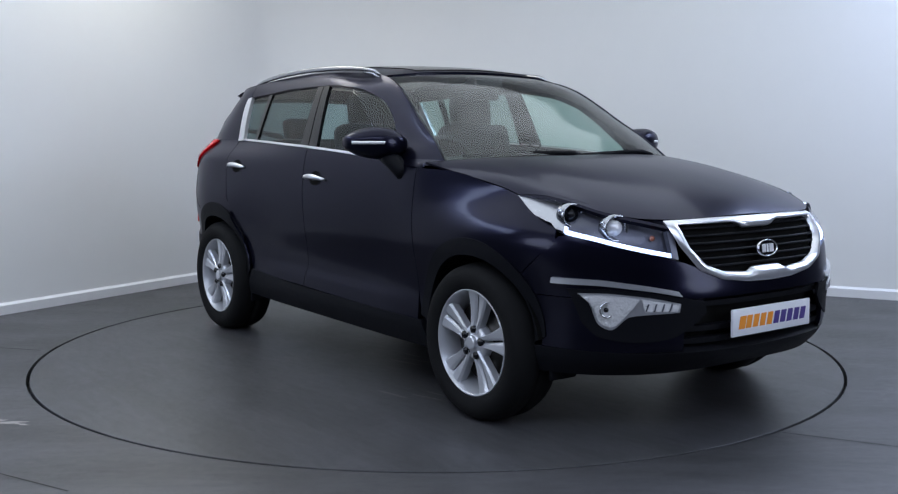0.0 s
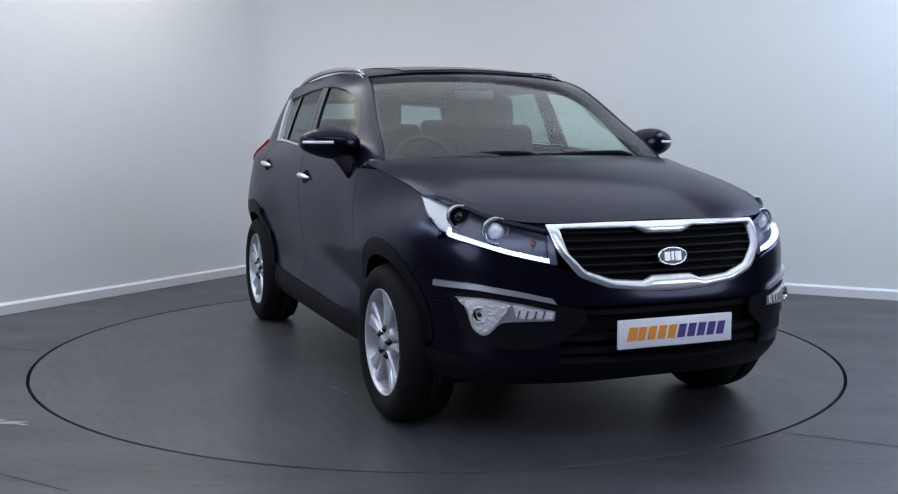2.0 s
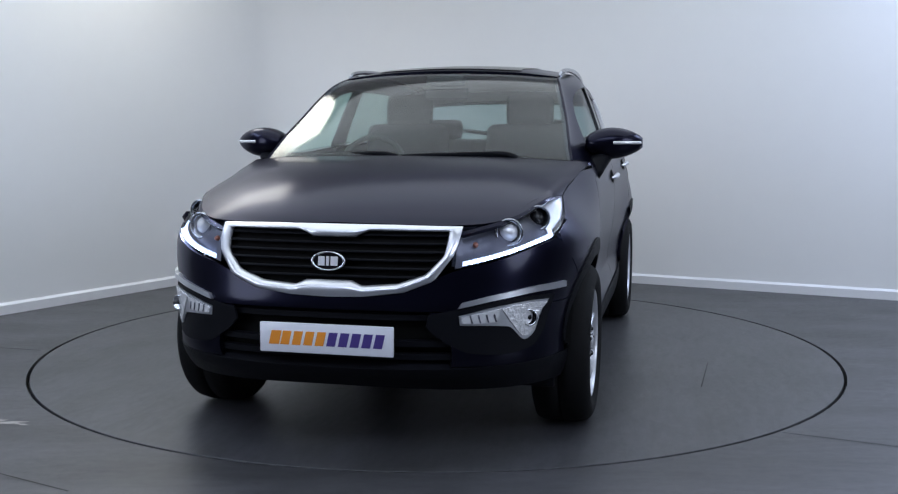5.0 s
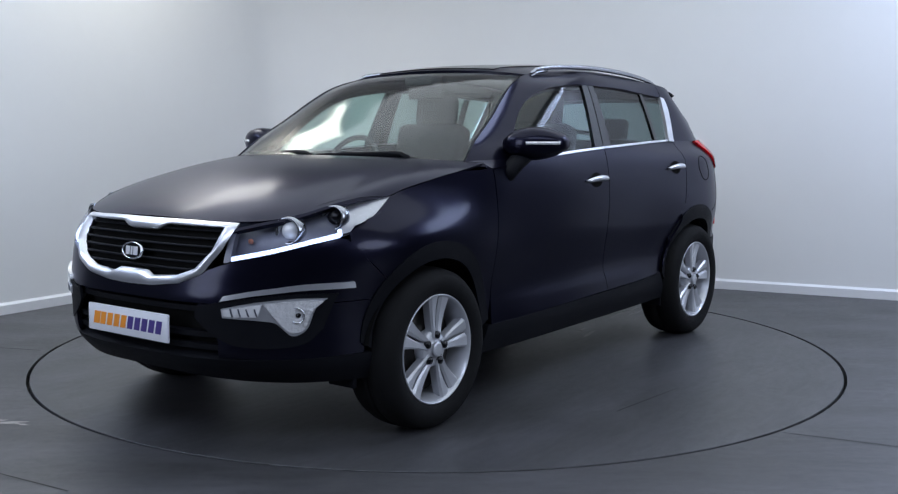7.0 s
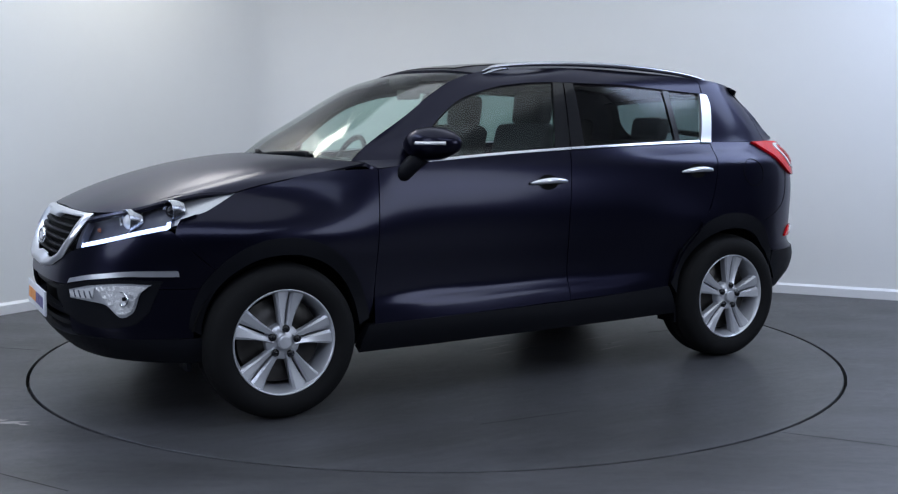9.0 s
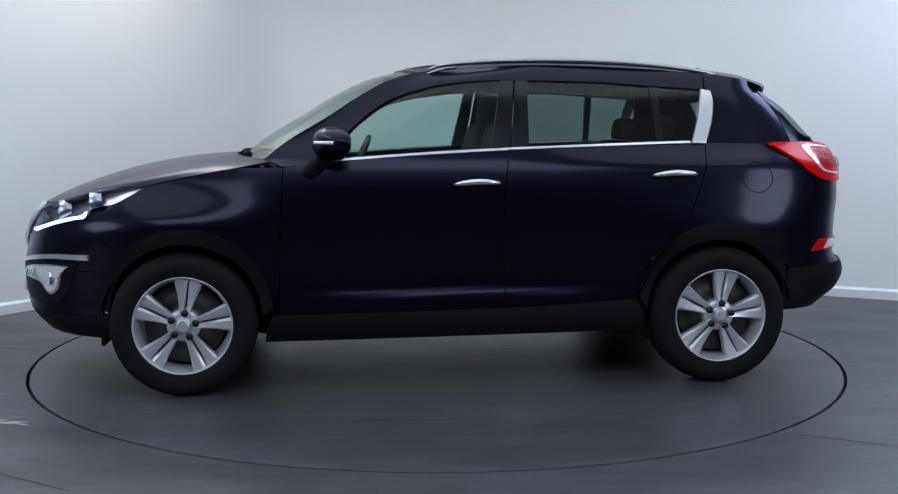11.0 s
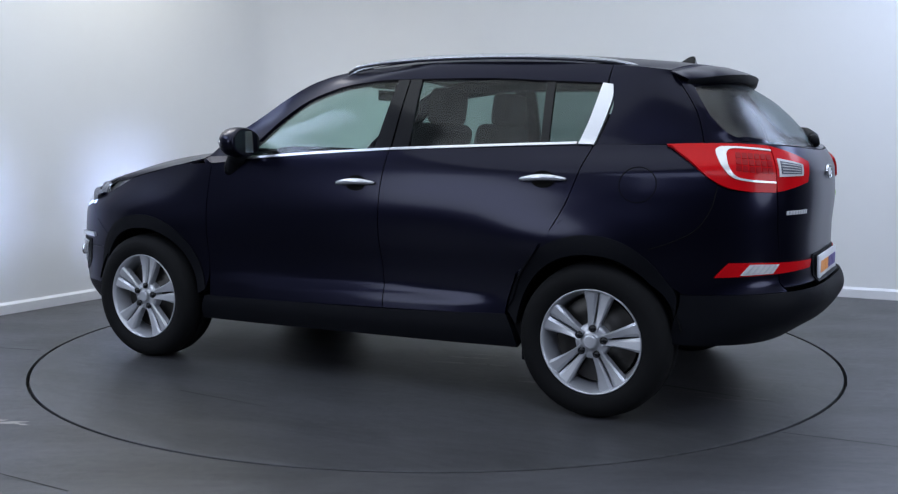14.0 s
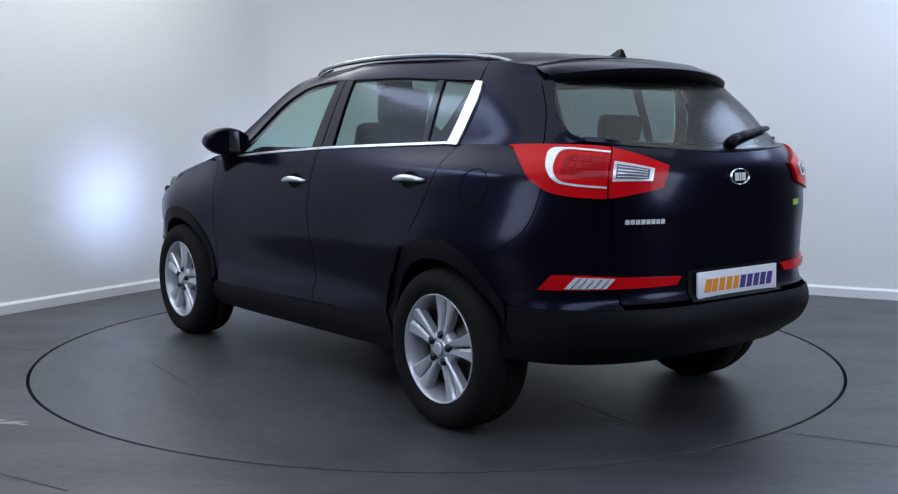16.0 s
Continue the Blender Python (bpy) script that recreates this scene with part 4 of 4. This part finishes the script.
            fx = dpt * (abs(ca) ** .8) * (1 if ca > 0 else -1)
            fx = max(fx, -.045)
            fz = h * (abs(sa) ** .8) * (1 if sa > 0 else -1)
            verts.append((cx + fx, k * yy, cz + fz * (1.0 if fz > 0 else .95)))
    for j in range(nr):
        for i in range(ns):
            l = (i + 1) % ns
            q = (j * ns + i, j * ns + l, (j + 1) * ns + l, (j + 1) * ns + i)
            faces.append(q if k < 0 else q[::-1])
    faces.append(tuple(range(ns)) if k > 0 else tuple(range(ns))[::-1])
    faces.append(tuple(nr * ns + i for i in range(ns))[::-1] if k > 0 else tuple(nr * ns + i for i in range(ns)))
    mirror = put("door_mirror", verts, faces, PAINT, df, "navy door mirror with indicator strip")
    v, f = tube([(.71, k * .83, 1.045), (.70, k * .845, 1.075), (.67, k * .86, 1.110), (.63, k * .885, 1.15)], .054, 12, .75)
    put("mirror_arm", v, f, PLASTIC, df)
    path = []
    for i in range(11):
        u = .50 + .47 * i / 10
        path.append((.612 - .05 * u * u + .098 * math.sin(math.pi * (.20 + .76 * u)) ** .5 - .004, k * (.800 + .270 * u), 1.207))
    v, f = tube(path, .0085, 8)
    put("mirror_indicator", v, f, CLEAR_LAMP, df)
    q = [(.560, k * yy, zz) for yy, zz in ((.86, 1.15), (1.03, 1.155), (1.045, 1.21), (1.02, 1.26), (.87, 1.262))]
    q = [(a - .004, b, c) for a, b, c in q]
    put("mirror_glass", q, [(0, 1, 2, 3, 4) if k < 0 else (4, 3, 2, 1, 0)], CHROME, df, flat=True)

# Windscreen, roof, sunroof, rails.
edge = [cabin(*polyline(R_EDGE)(u)) for u in [i / 40 for i in range(41)]]
scr_l = [p for p in edge if p[0] > .165]
top_l, low_l = scr_l[-1], scr_l[0]
head = [top_l, (top_l[0] + .055, .34, 1.574), (top_l[0] + .075, 0, 1.582)]
head = head + [(x, -y, z) for x, y, z in reversed(head[:-1])]
foot = [low_l, (low_l[0] + .105, .5, 1.118), (low_l[0] + .145, 0, 1.124)]
foot = foot + [(x, -y, z) for x, y, z in reversed(foot[:-1])]


def bow(p, u, v):
    b = .018 * math.sin(math.pi * v) * math.sin(math.pi * u) ** .7
    return p[0] + b * .6, p[1], p[2] + b * .6


left = [(x, y - .012, z - .002) for x, y, z in scr_l]
screen = shell(coons(foot, head, left, [(x, -y, z) for x, y, z in left], 30, 16, bow), SCREEN_GLASS, "windscreen", car, depth=0, ref=(0, 0, .8))
screen.visible_shadow = False
roof_l = [p for p in edge if p[0] <= top_l[0] + 1e-6] + [cabin(-1.42, 1.549), cabin(-1.555, 1.532)]
tail_line = [roof_l[-1], (-1.60, .34, 1.562), (-1.615, 0, 1.570)]
tail_line = tail_line + [(x, -y, z) for x, y, z in reversed(tail_line[:-1])]
back_head = [(x - .006, y, z + .003) for x, y, z in head]


def dome(p, u, v):
    return p[0], p[1], p[2] + .016 * math.sin(math.pi * v) * (math.sin(math.pi * u) ** .6) + .008 * math.sin(math.pi * u) ** .5


roof_grid = coons(back_head, tail_line, roof_l, [(x, -y, z) for x, y, z in roof_l], 30, 36, dome)
roof = shell(roof_grid, PAINT, "roof", car, depth=.02, ref=(-.5, 0, .8))
shell([[(x, y, z - .03) for x, y, z in row[2:-2]] for row in roof_grid[1:-1]], LINING, "headlining", roof, depth=0, ref=(-.5, 0, 2.5))
shell([row[5:-5] for row in roof_grid[1:17]], GLOSS_BLACK, "sunroof", roof, depth=.006, out=.005, ref=(-.5, 0, .8), label="black glass sunroof panel")
for k in (1, -1):
    path, foot_p = [], []
    for i in range(33):
        u = i / 32
        x = .13 - 1.57 * u
        zz = 1.562 + .068 * math.sin(math.pi * min(1, u * 1.02)) ** .45 - .024 * u
        path.append((x, k * (.600 + .012 * math.sin(math.pi * u) - .035 * u * u), zz))
    v, f = tube(path, lambda u: .007 + .007 * math.sin(math.pi * u) ** .4, 12, 1.0)
    rail = put("roof_rail", v, f, SATIN, car, "satin silver roof rail")
    for u0, u1 in ((.0, .09), (.93, 1.0)):
        q = [path[int(round(32 * (u0 + (u1 - u0) * i / 4)))] for i in range(5)]
        v, f = tube([(a, b, c - .016) for a, b, c in q], .008, 8)
        put("rail_foot", v, f, SATIN, rail)

# Tailgate glass, its frame, spoiler, wiper, aerial.
g_side = [(-1.66, .565, 1.455), (-1.70, .605, 1.40), (-1.76, .640, 1.32), (-1.83, .645, 1.255), (-1.90, .615, 1.222)]
g_side = list(reversed(g_side))
g_low = [g_side[0], (-2.03, .40, 1.200), (-2.085, .16, 1.190), (-2.09, 0, 1.189)]
g_low = g_low + [(x, -y, z) for x, y, z in reversed(g_low[:-1])]
g_top = [g_side[-1], (-1.735, .30, 1.475), (-1.755, 0, 1.48)]
g_top = g_top + [(x, -y, z) for x, y, z in reversed(g_top[:-1])]


def belly(p, u, v):
    b = .045 * math.sin(math.pi * v) * math.sin(math.pi * u) ** .5
    return p[0] - b, p[1], p[2] + b * .5


rear_glass = shell(coons(g_low, g_top, g_side, [(x, -y, z) for x, y, z in g_side], 30, 14, belly), REAR_GLASS, "rear_window", gate, depth=0, ref=(0, 0, .8))
rear_glass.visible_shadow = False
# The painted frame round it.
o_side = [cabin(s, z) for s, z in ((-1.750, 1.206), (-1.705, 1.33), (-1.565, 1.530))]
of, gf = polyline(o_side), polyline(g_side)
pair("gate_frame", [[tuple(a + (b - a) * t for a, b in zip(of(i / 14), gf(i / 14))) for i in range(15)] for t in (0, .25, .5, .75, 1)], PAINT, gate)
pair("gate_seal", [[(a, b - .014, c) for a, b, c in [cabin(s_ + d, z_) for s_, z_ in ((-1.750, 1.206), (-1.728, 1.27), (-1.705, 1.33), (-1.64, 1.43), (-1.565, 1.530))]] for d in (-.035, 0, .035)], UNDER, gate, depth=0)
lo_o = [back(v, z) for v, z in ((1.055, 1.207), (.95, 1.212), (.682, 1.208), (.4, 1.194), (0, 1.179), (-.4, 1.194), (-.682, 1.208), (-.95, 1.212), (-1.055, 1.207))]
lf, gl = polyline(lo_o), polyline(g_low)
shell([[tuple(a + (b - a) * t for a, b in zip(lf(i / 40), gl(i / 40))) for i in range(41)] for t in (0, .5, 1)], PAINT, "gate_ledge", gate, ref=(-1.5, 0, .8))
tf, hf = polyline(tail_line), polyline(g_top)
shell([[tuple(a + (b - a) * t for a, b in zip(tf(i / 30), hf(i / 30))) for i in range(31)] for t in (0, .33, .67, 1)], PAINT, "gate_header", gate, ref=(-1.2, 0, 1.2))
sp = []
for j, (dx, dz) in enumerate(((0, 0), (-.08, -.011), (-.16, -.036), (-.19, -.050), (-.182, -.080), (-.05, -.105))):
    row = []
    for i in range(31):
        u = -1 + 2 * i / 30
        e = 1 - abs(u) ** 3
        row.append((-1.598 + .065 * u * u + dx * (.55 + .45 * e), u * (.575 + .012 * j * (j < 3)), 1.579 - .050 * abs(u) ** 2.2 + dz * (.8 + .2 * e)))
    sp.append(row)
shell(sp[:4], PAINT, "spoiler", gate, depth=.01, ref=(-1.2, 0, 1.40))
shell(sp[3:], PLASTIC, "spoiler_lip", gate, depth=.004, ref=(-1.2, 0, 1.50))
v, f = tube([(-2.075, -.05, 1.222), (-2.05, -.16, 1.245), (-1.99, -.36, 1.268), (-1.95, -.47, 1.275)], lambda u: .027 - .013 * u, 8, .8)
put("rear_wiper", v, f, PLASTIC, gate)
v, f = tube([(-2.085, -.03, 1.205), (-2.078, -.055, 1.225), (-2.07, -.085, 1.236)], .022, 8)
put("wiper_hub", v, f, PLASTIC, gate)
fin = bmesh.new()
for a in ((-1.40, .028, 1.575), (-1.52, .034, 1.568), (-1.52, -.034, 1.568), (-1.40, -.028, 1.575), (-1.485, .005, 1.630), (-1.51, .005, 1.630), (-1.51, -.005, 1.630), (-1.485, -.005, 1.630)):
    fin.verts.new(a)
fin.verts.ensure_lookup_table()
for q in ((0, 1, 5, 4), (1, 2, 6, 5), (2, 3, 7, 6), (3, 0, 4, 7), (4, 5, 6, 7)):
    fin.faces.new([fin.verts[i] for i in q])
bmesh.ops.bevel(fin, geom=fin.edges[:], offset=.004, segments=2, affect="EDGES")
part("aerial_fin", fin, GLOSS_BLACK, roof)

# Front wipers and the dark cowl under the screen.
cf, wf = polyline(cowl), polyline(foot)
shell([[tuple(a + (b - a) * t - (.012 * math.sin(math.pi * t) if d == 2 else 0) for d, (a, b) in enumerate(zip(cf(i / 40), wf(i / 40)))) for i in range(41)] for t in (-.02, .25, .5, .75, 1.03)], PLASTIC, "cowl_panel", car, depth=.0, ref=(.8, 0, .6))
for y0, y1, x0, x1 in ((-.06, -.66, 1.075, .945), (.50, -.02, 1.020, 1.085)):
    v, f = tube([(x0 + (x1 - x0) * u, y0 + (y1 - y0) * u, 1.143 + .010 * math.sin(math.pi * u)) for u in [i / 10 for i in range(11)]], .007, 8, 1.4)
    put("wiper_blade", v, f, PLASTIC, screen)
    v, f = tube([(x0 + .03, y0 + .02, 1.136), (x0 + .014, y0 - .03, 1.156), (x0 + (x1 - x0) * .2, y0 + (y1 - y0) * .2, 1.159), (x0 + (x1 - x0) * .5, y0 + (y1 - y0) * .5, 1.157)], lambda u: .015 - .008 * u, 8)
    put("wiper_arm", v, f, PLASTIC, screen)

# Dark core: floor pan, wheel wells, firewall.
v, f = [], []
core = [(-2.05, .35), (-1.9, .55), (-1.0, .62), (1.0, .62), (1.85, .5), (2.05, .3)]
for z in (.24, .40, .95, 1.0):
    for x, w in core + [(x, -w) for x, w in reversed(core)]:
        v.append((x * (1 if z > .3 else .93), w, min(max(z, .37), .85) if abs(x) > 1.5 else z))
k = 12
for j in range(3):
    for i in range(k):
        l = (i + 1) % k
        f.append((j * k + i, j * k + l, (j + 1) * k + l, (j + 1) * k + i))
f.append(tuple(range(k)))
f.append(tuple(3 * k + i for i in range(k))[::-1])
put("floor_pan", v, f, UNDER, car)
for k in (1, -1):
    v, f = [], []
    for z0 in (.30, .9, 1.09):
        for x in (-.95, 0, .84):
            v.append((x, k * (half_width(x, z0) - .05), z0))
    for j in range(2):
        for i in range(2):
            f.append((j * 3 + i, j * 3 + i + 1, j * 3 + i + 4, j * 3 + i + 3))
    put("door_lining", v, f, DASH, car)
    g = [[(lambda q: (q[0] + .03, k * (q[1] - .06), q[2]))(ring(s, z0)) for s in (-2.45, -2.2, -2.0, -1.8, -1.5, -1.2, -.95)] for z0 in (.82, 1.0, 1.19)]
    shell(g, DASH, "boot_lining", car, depth=0, ref=(-1.4, k * 3, 1.0))
    for x0 in (1.32, -1.32):
        v, f = [], []
        for i in range(25):
            a = math.radians(12 + 156 * i / 24)
            for yy in (.60, .855):
                v.append((x0 + .395 * math.cos(a), k * yy, .335 + .385 * math.sin(a)))
        for i in range(24):
            f.append((2 * i, 2 * i + 1, 2 * i + 3, 2 * i + 2))
        put("wheel_well", v, f, UNDER, car)
    part("mud_flap", box_bm(-.985, -.965, k * .77 - .07, k * .77 + .07, .215, .32, .004), PLASTIC, car)
    part("mud_flap", box_bm(1.70, 1.72, k * .72 - .07, k * .72 + .07, .235, .32, .004), PLASTIC, car)
v, f = tube([(-1.65, -.55, .33), (-1.80, -.55, .335), (-1.90, -.55, .325)], .026, 12)
put("exhaust_pipe", v, f, STEEL, car)
v, f = tube([(-.9, .1, .25), (0, .12, .24), (.8, .1, .25)], .06, 10)
put("exhaust_tunnel", v, f, UNDER, car)

# Wheels.
HUB, R_T = .344, .347


def wheel(x0, k):
    v, f = lathe([(.0, -.012), (.024, -.013), (.031, -.016), (.036, -.022), (.050, -.024), (.072, -.026), (.078, -.034), (.080, -.07)], 40)
    w = put("wheel", v, f, ALLOY, car, "silver alloy wheel with five twin spokes")
    w.matrix_local = pose(x0, k * .912, HUB, 0, 0, 0 if k > 0 else 180)
    v, f = lathe([(.218, -.215), (.232, -.228), (.30, -.234), (.332, -.222), (R_T - .003, -.19), (R_T, -.16), (R_T, -.118), (R_T - .008, -.117), (R_T - .008, -.109), (R_T, -.108), (R_T, -.07), (R_T - .004, -.045),
                  (.337, -.020), (.322, -.001), (.298, .010), (.270, .010), (.246, .001), (.2375, -.005), (.234, -.012)], 72)
    put("tyre", v, f, RUBBER, w, "black road tyre")
    v, f = lathe([(.2345, -.012), (.2350, -.005), (.2320, -.002), (.2285, -.004), (.2240, -.016), (.211, -.055), (.203, -.19)], 72)
    put("rim", v, f, ALLOY, w)
    v, f = lathe([(.19, -.095), (.10, -.092), (.10, -.075), (.0, -.075)], 40)
    put("brake_disc", v, f, STEEL, w)
    v, f = lathe([(.198, -.13), (.0, -.13)], 40)
    put("back_plate", v, f, UNDER, w)
    for i in range(5):
        a0 = math.radians(98) + 2 * math.pi * i / 5
        for sgn in (-1, 1):
            verts, faces = [], []
            n = 8
            for j in range(n + 1):
                u = j / n
                r = .046 + .183 * u
                c0 = sgn * (.0025 + .0025 * math.sin(math.pi * u))
                c1 = sgn * (.024 + .050 * u ** 1.35)
                h = -.010 - .014 * math.sin(math.pi * (.15 + .70 * u))
                for c, hh in ((c0, h - .034), (c0, h - .010), (c0 + (c1 - c0) * .22, h - .001), (c0 + (c1 - c0) * .80, h + .003), (c1, h - .006), (c1, h - .040)):
                    verts.append((r * math.cos(a0) - c * math.sin(a0), hh, r * math.sin(a0) + c * math.cos(a0)))
            for j in range(n):
                for m in range(5):
                    q = (j * 6 + m, j * 6 + m + 1, (j + 1) * 6 + m + 1, (j + 1) * 6 + m)
                    faces.append(q if sgn > 0 else q[::-1])
            put("spoke", verts, faces, ALLOY, w, flat=True)
        v, f = lathe([(0, .003), (.006, .003), (.0090, 0), (.0095, -.003), (.0165, -.004), (.0165, -.02)], 14)
        a = a0
        o = put("bolt", v, f, GLOSS_BLACK, w)
        o.location = (.060 * math.cos(a), -.007, .060 * math.sin(a))
    v, f = lathe([(.0, -.001), (.025, -.002), (.031, -.006), (.033, -.020)], 32)
    cap = put("centre_cap", v, f, ALLOY, w, "satin silver centre cap")
    cap.data.set_sharp_from_angle(angle=radians(14))
    return w


for x0 in (1.32, -1.32):
    for k in (1, -1):
        wheel(x0, k)


# Inside.
def cushion(x0, x1, y0, y1, z0, z1, bevel, m=None):
    bm = box_bm(x0, x1, y0, y1, z0, z1, 0)
    bmesh.ops.bevel(bm, geom=bm.edges[:], offset=bevel, segments=4, affect="EDGES", profile=.6)
    if m:
        bmesh.ops.transform(bm, matrix=m, verts=bm.verts)
    return bm


def seat(x0, y0, w=.25):
    s = part("front_seat", cushion(x0 - .05, x0 + .45, y0 - w, y0 + w, .55, .72, .05), FABRIC, car, "dark cloth front seat")
    part("backrest", cushion(-.07, .07, -w, w, 0, .64, .065, pose(x0 - .05, y0, .68, 0, -14, 0)), FABRIC, s)
    part("headrest", cushion(-.055, .055, -.14, .14, 0, .19, .052, pose(x0 - .215, y0, 1.292, 0, -8, 0)), FABRIC, s)
    for d in (-.06, .06):
        v, f = tube([(x0 - .19, y0 + d, 1.25), (x0 - .215, y0 + d, 1.34)], .007, 8)
        put("headrest_post", v, f, STEEL, s)


seat(-.10, .37)
seat(-.10, -.37)
shell([[(lambda q: (q[0] + .05, q[1] * .96, q[2]))(back(v_ / 8 * .8, z0)) for v_ in range(-8, 9)] for z0 in (.6, .9, 1.16)], DASH, "gate_lining", gate, depth=0, ref=(-4, 0, .9))
bench = part("rear_bench", cushion(-.95, -.45, -.62, .62, .55, .74, .06), FABRIC, car, "dark cloth rear bench")
part("backrest", cushion(-.07, .07, -.62, .62, 0, .55, .06, pose(-.98, 0, .68, 0, -18, 0)), FABRIC, bench)
for y0 in (-.36, .36):
    part("headrest", cushion(-.045, .045, -.13, .13, 0, .13, .04, pose(-1.16, y0, 1.215, 0, -10, 0)), FABRIC, bench)
v, f = [], []
dash_prof = [(.98, .95), (1.0, 1.10), (.92, 1.125), (.70, 1.120), (.60, 1.085), (.56, .98), (.60, .85)]
for i in range(21):
    yy = -.70 + 1.4 * i / 20
    for x, z in dash_prof:
        hump = .035 * math.exp(-((yy + .37) / .17) ** 2) if x < .8 and z > 1.0 else 0
        v.append((x - .06 * (abs(yy) / .7) ** 2, yy, z + hump))
for i in range(20):
    for j in range(6):
        f.append((i * 7 + j, i * 7 + j + 1, (i + 1) * 7 + j + 1, (i + 1) * 7 + j))
put("dashboard", v, f, DASH, car)
ringp = [(0, .185 * math.cos(a), .185 * math.sin(a)) for a in [2 * math.pi * i / 40 for i in range(41)]]
v, f = tube(ringp, .015, 10)
sw = put("steering_wheel", v, f, DASH, car)
sw.matrix_local = pose(.46, -.37, 1.06, 0, -24, 0)
part("wheel_boss", cushion(-.02, .04, -.07, .07, -.06, .05, .02), DASH, sw)
for q in (((0, .06, 0), (0, .18, .01)), ((0, -.06, 0), (0, -.18, .01)), ((0, 0, -.05), (0, 0, -.18))):
    v, f = tube(q, .016, 8)
    put("wheel_spoke", v, f, DASH, sw)
part("inside_mirror", cushion(.235, .262, -.12, .12, 1.435, 1.495, .012), GLOSS_BLACK, car)
part("mirror_stalk", cushion(.225, .32, -.10, .10, 1.505, 1.560, .016), DASH, car)


# ---- what moves ----
TURN = [(0, -53.89), (.5, -55.04), (1, -58.02), (1.5, -62.27), (2, -68.24), (2.5, -74.03), (3, -80.2), (3.5, -85.96), (4, -92.15), (4.5, -97.89),
        (5.3, -107.4), (6.2, -118.1), (7, -127.62), (7.5, -133.39), (8, -139.45), (8.5, -145.11), (9, -151.12), (9.8, -160.2), (10.7, -170.45), (11.5, -179.56), (12, -185.54),
        (12.5, -191.2), (13, -197.08), (13.5, -202.78), (14, -208.82), (14.5, -214.47), (15, -220.64), (15.5, -226.31), (16, -232.43)]


def motions():
    walk(turntable, [(t, pose(0, 0, 0, 0, 0, a)) for t, a in TURN])
    walk(car, [(t, pose(0, 0, 0, 0, 0, a) @ pose(.004, .112, 0)) for t, a in TURN])


motions()
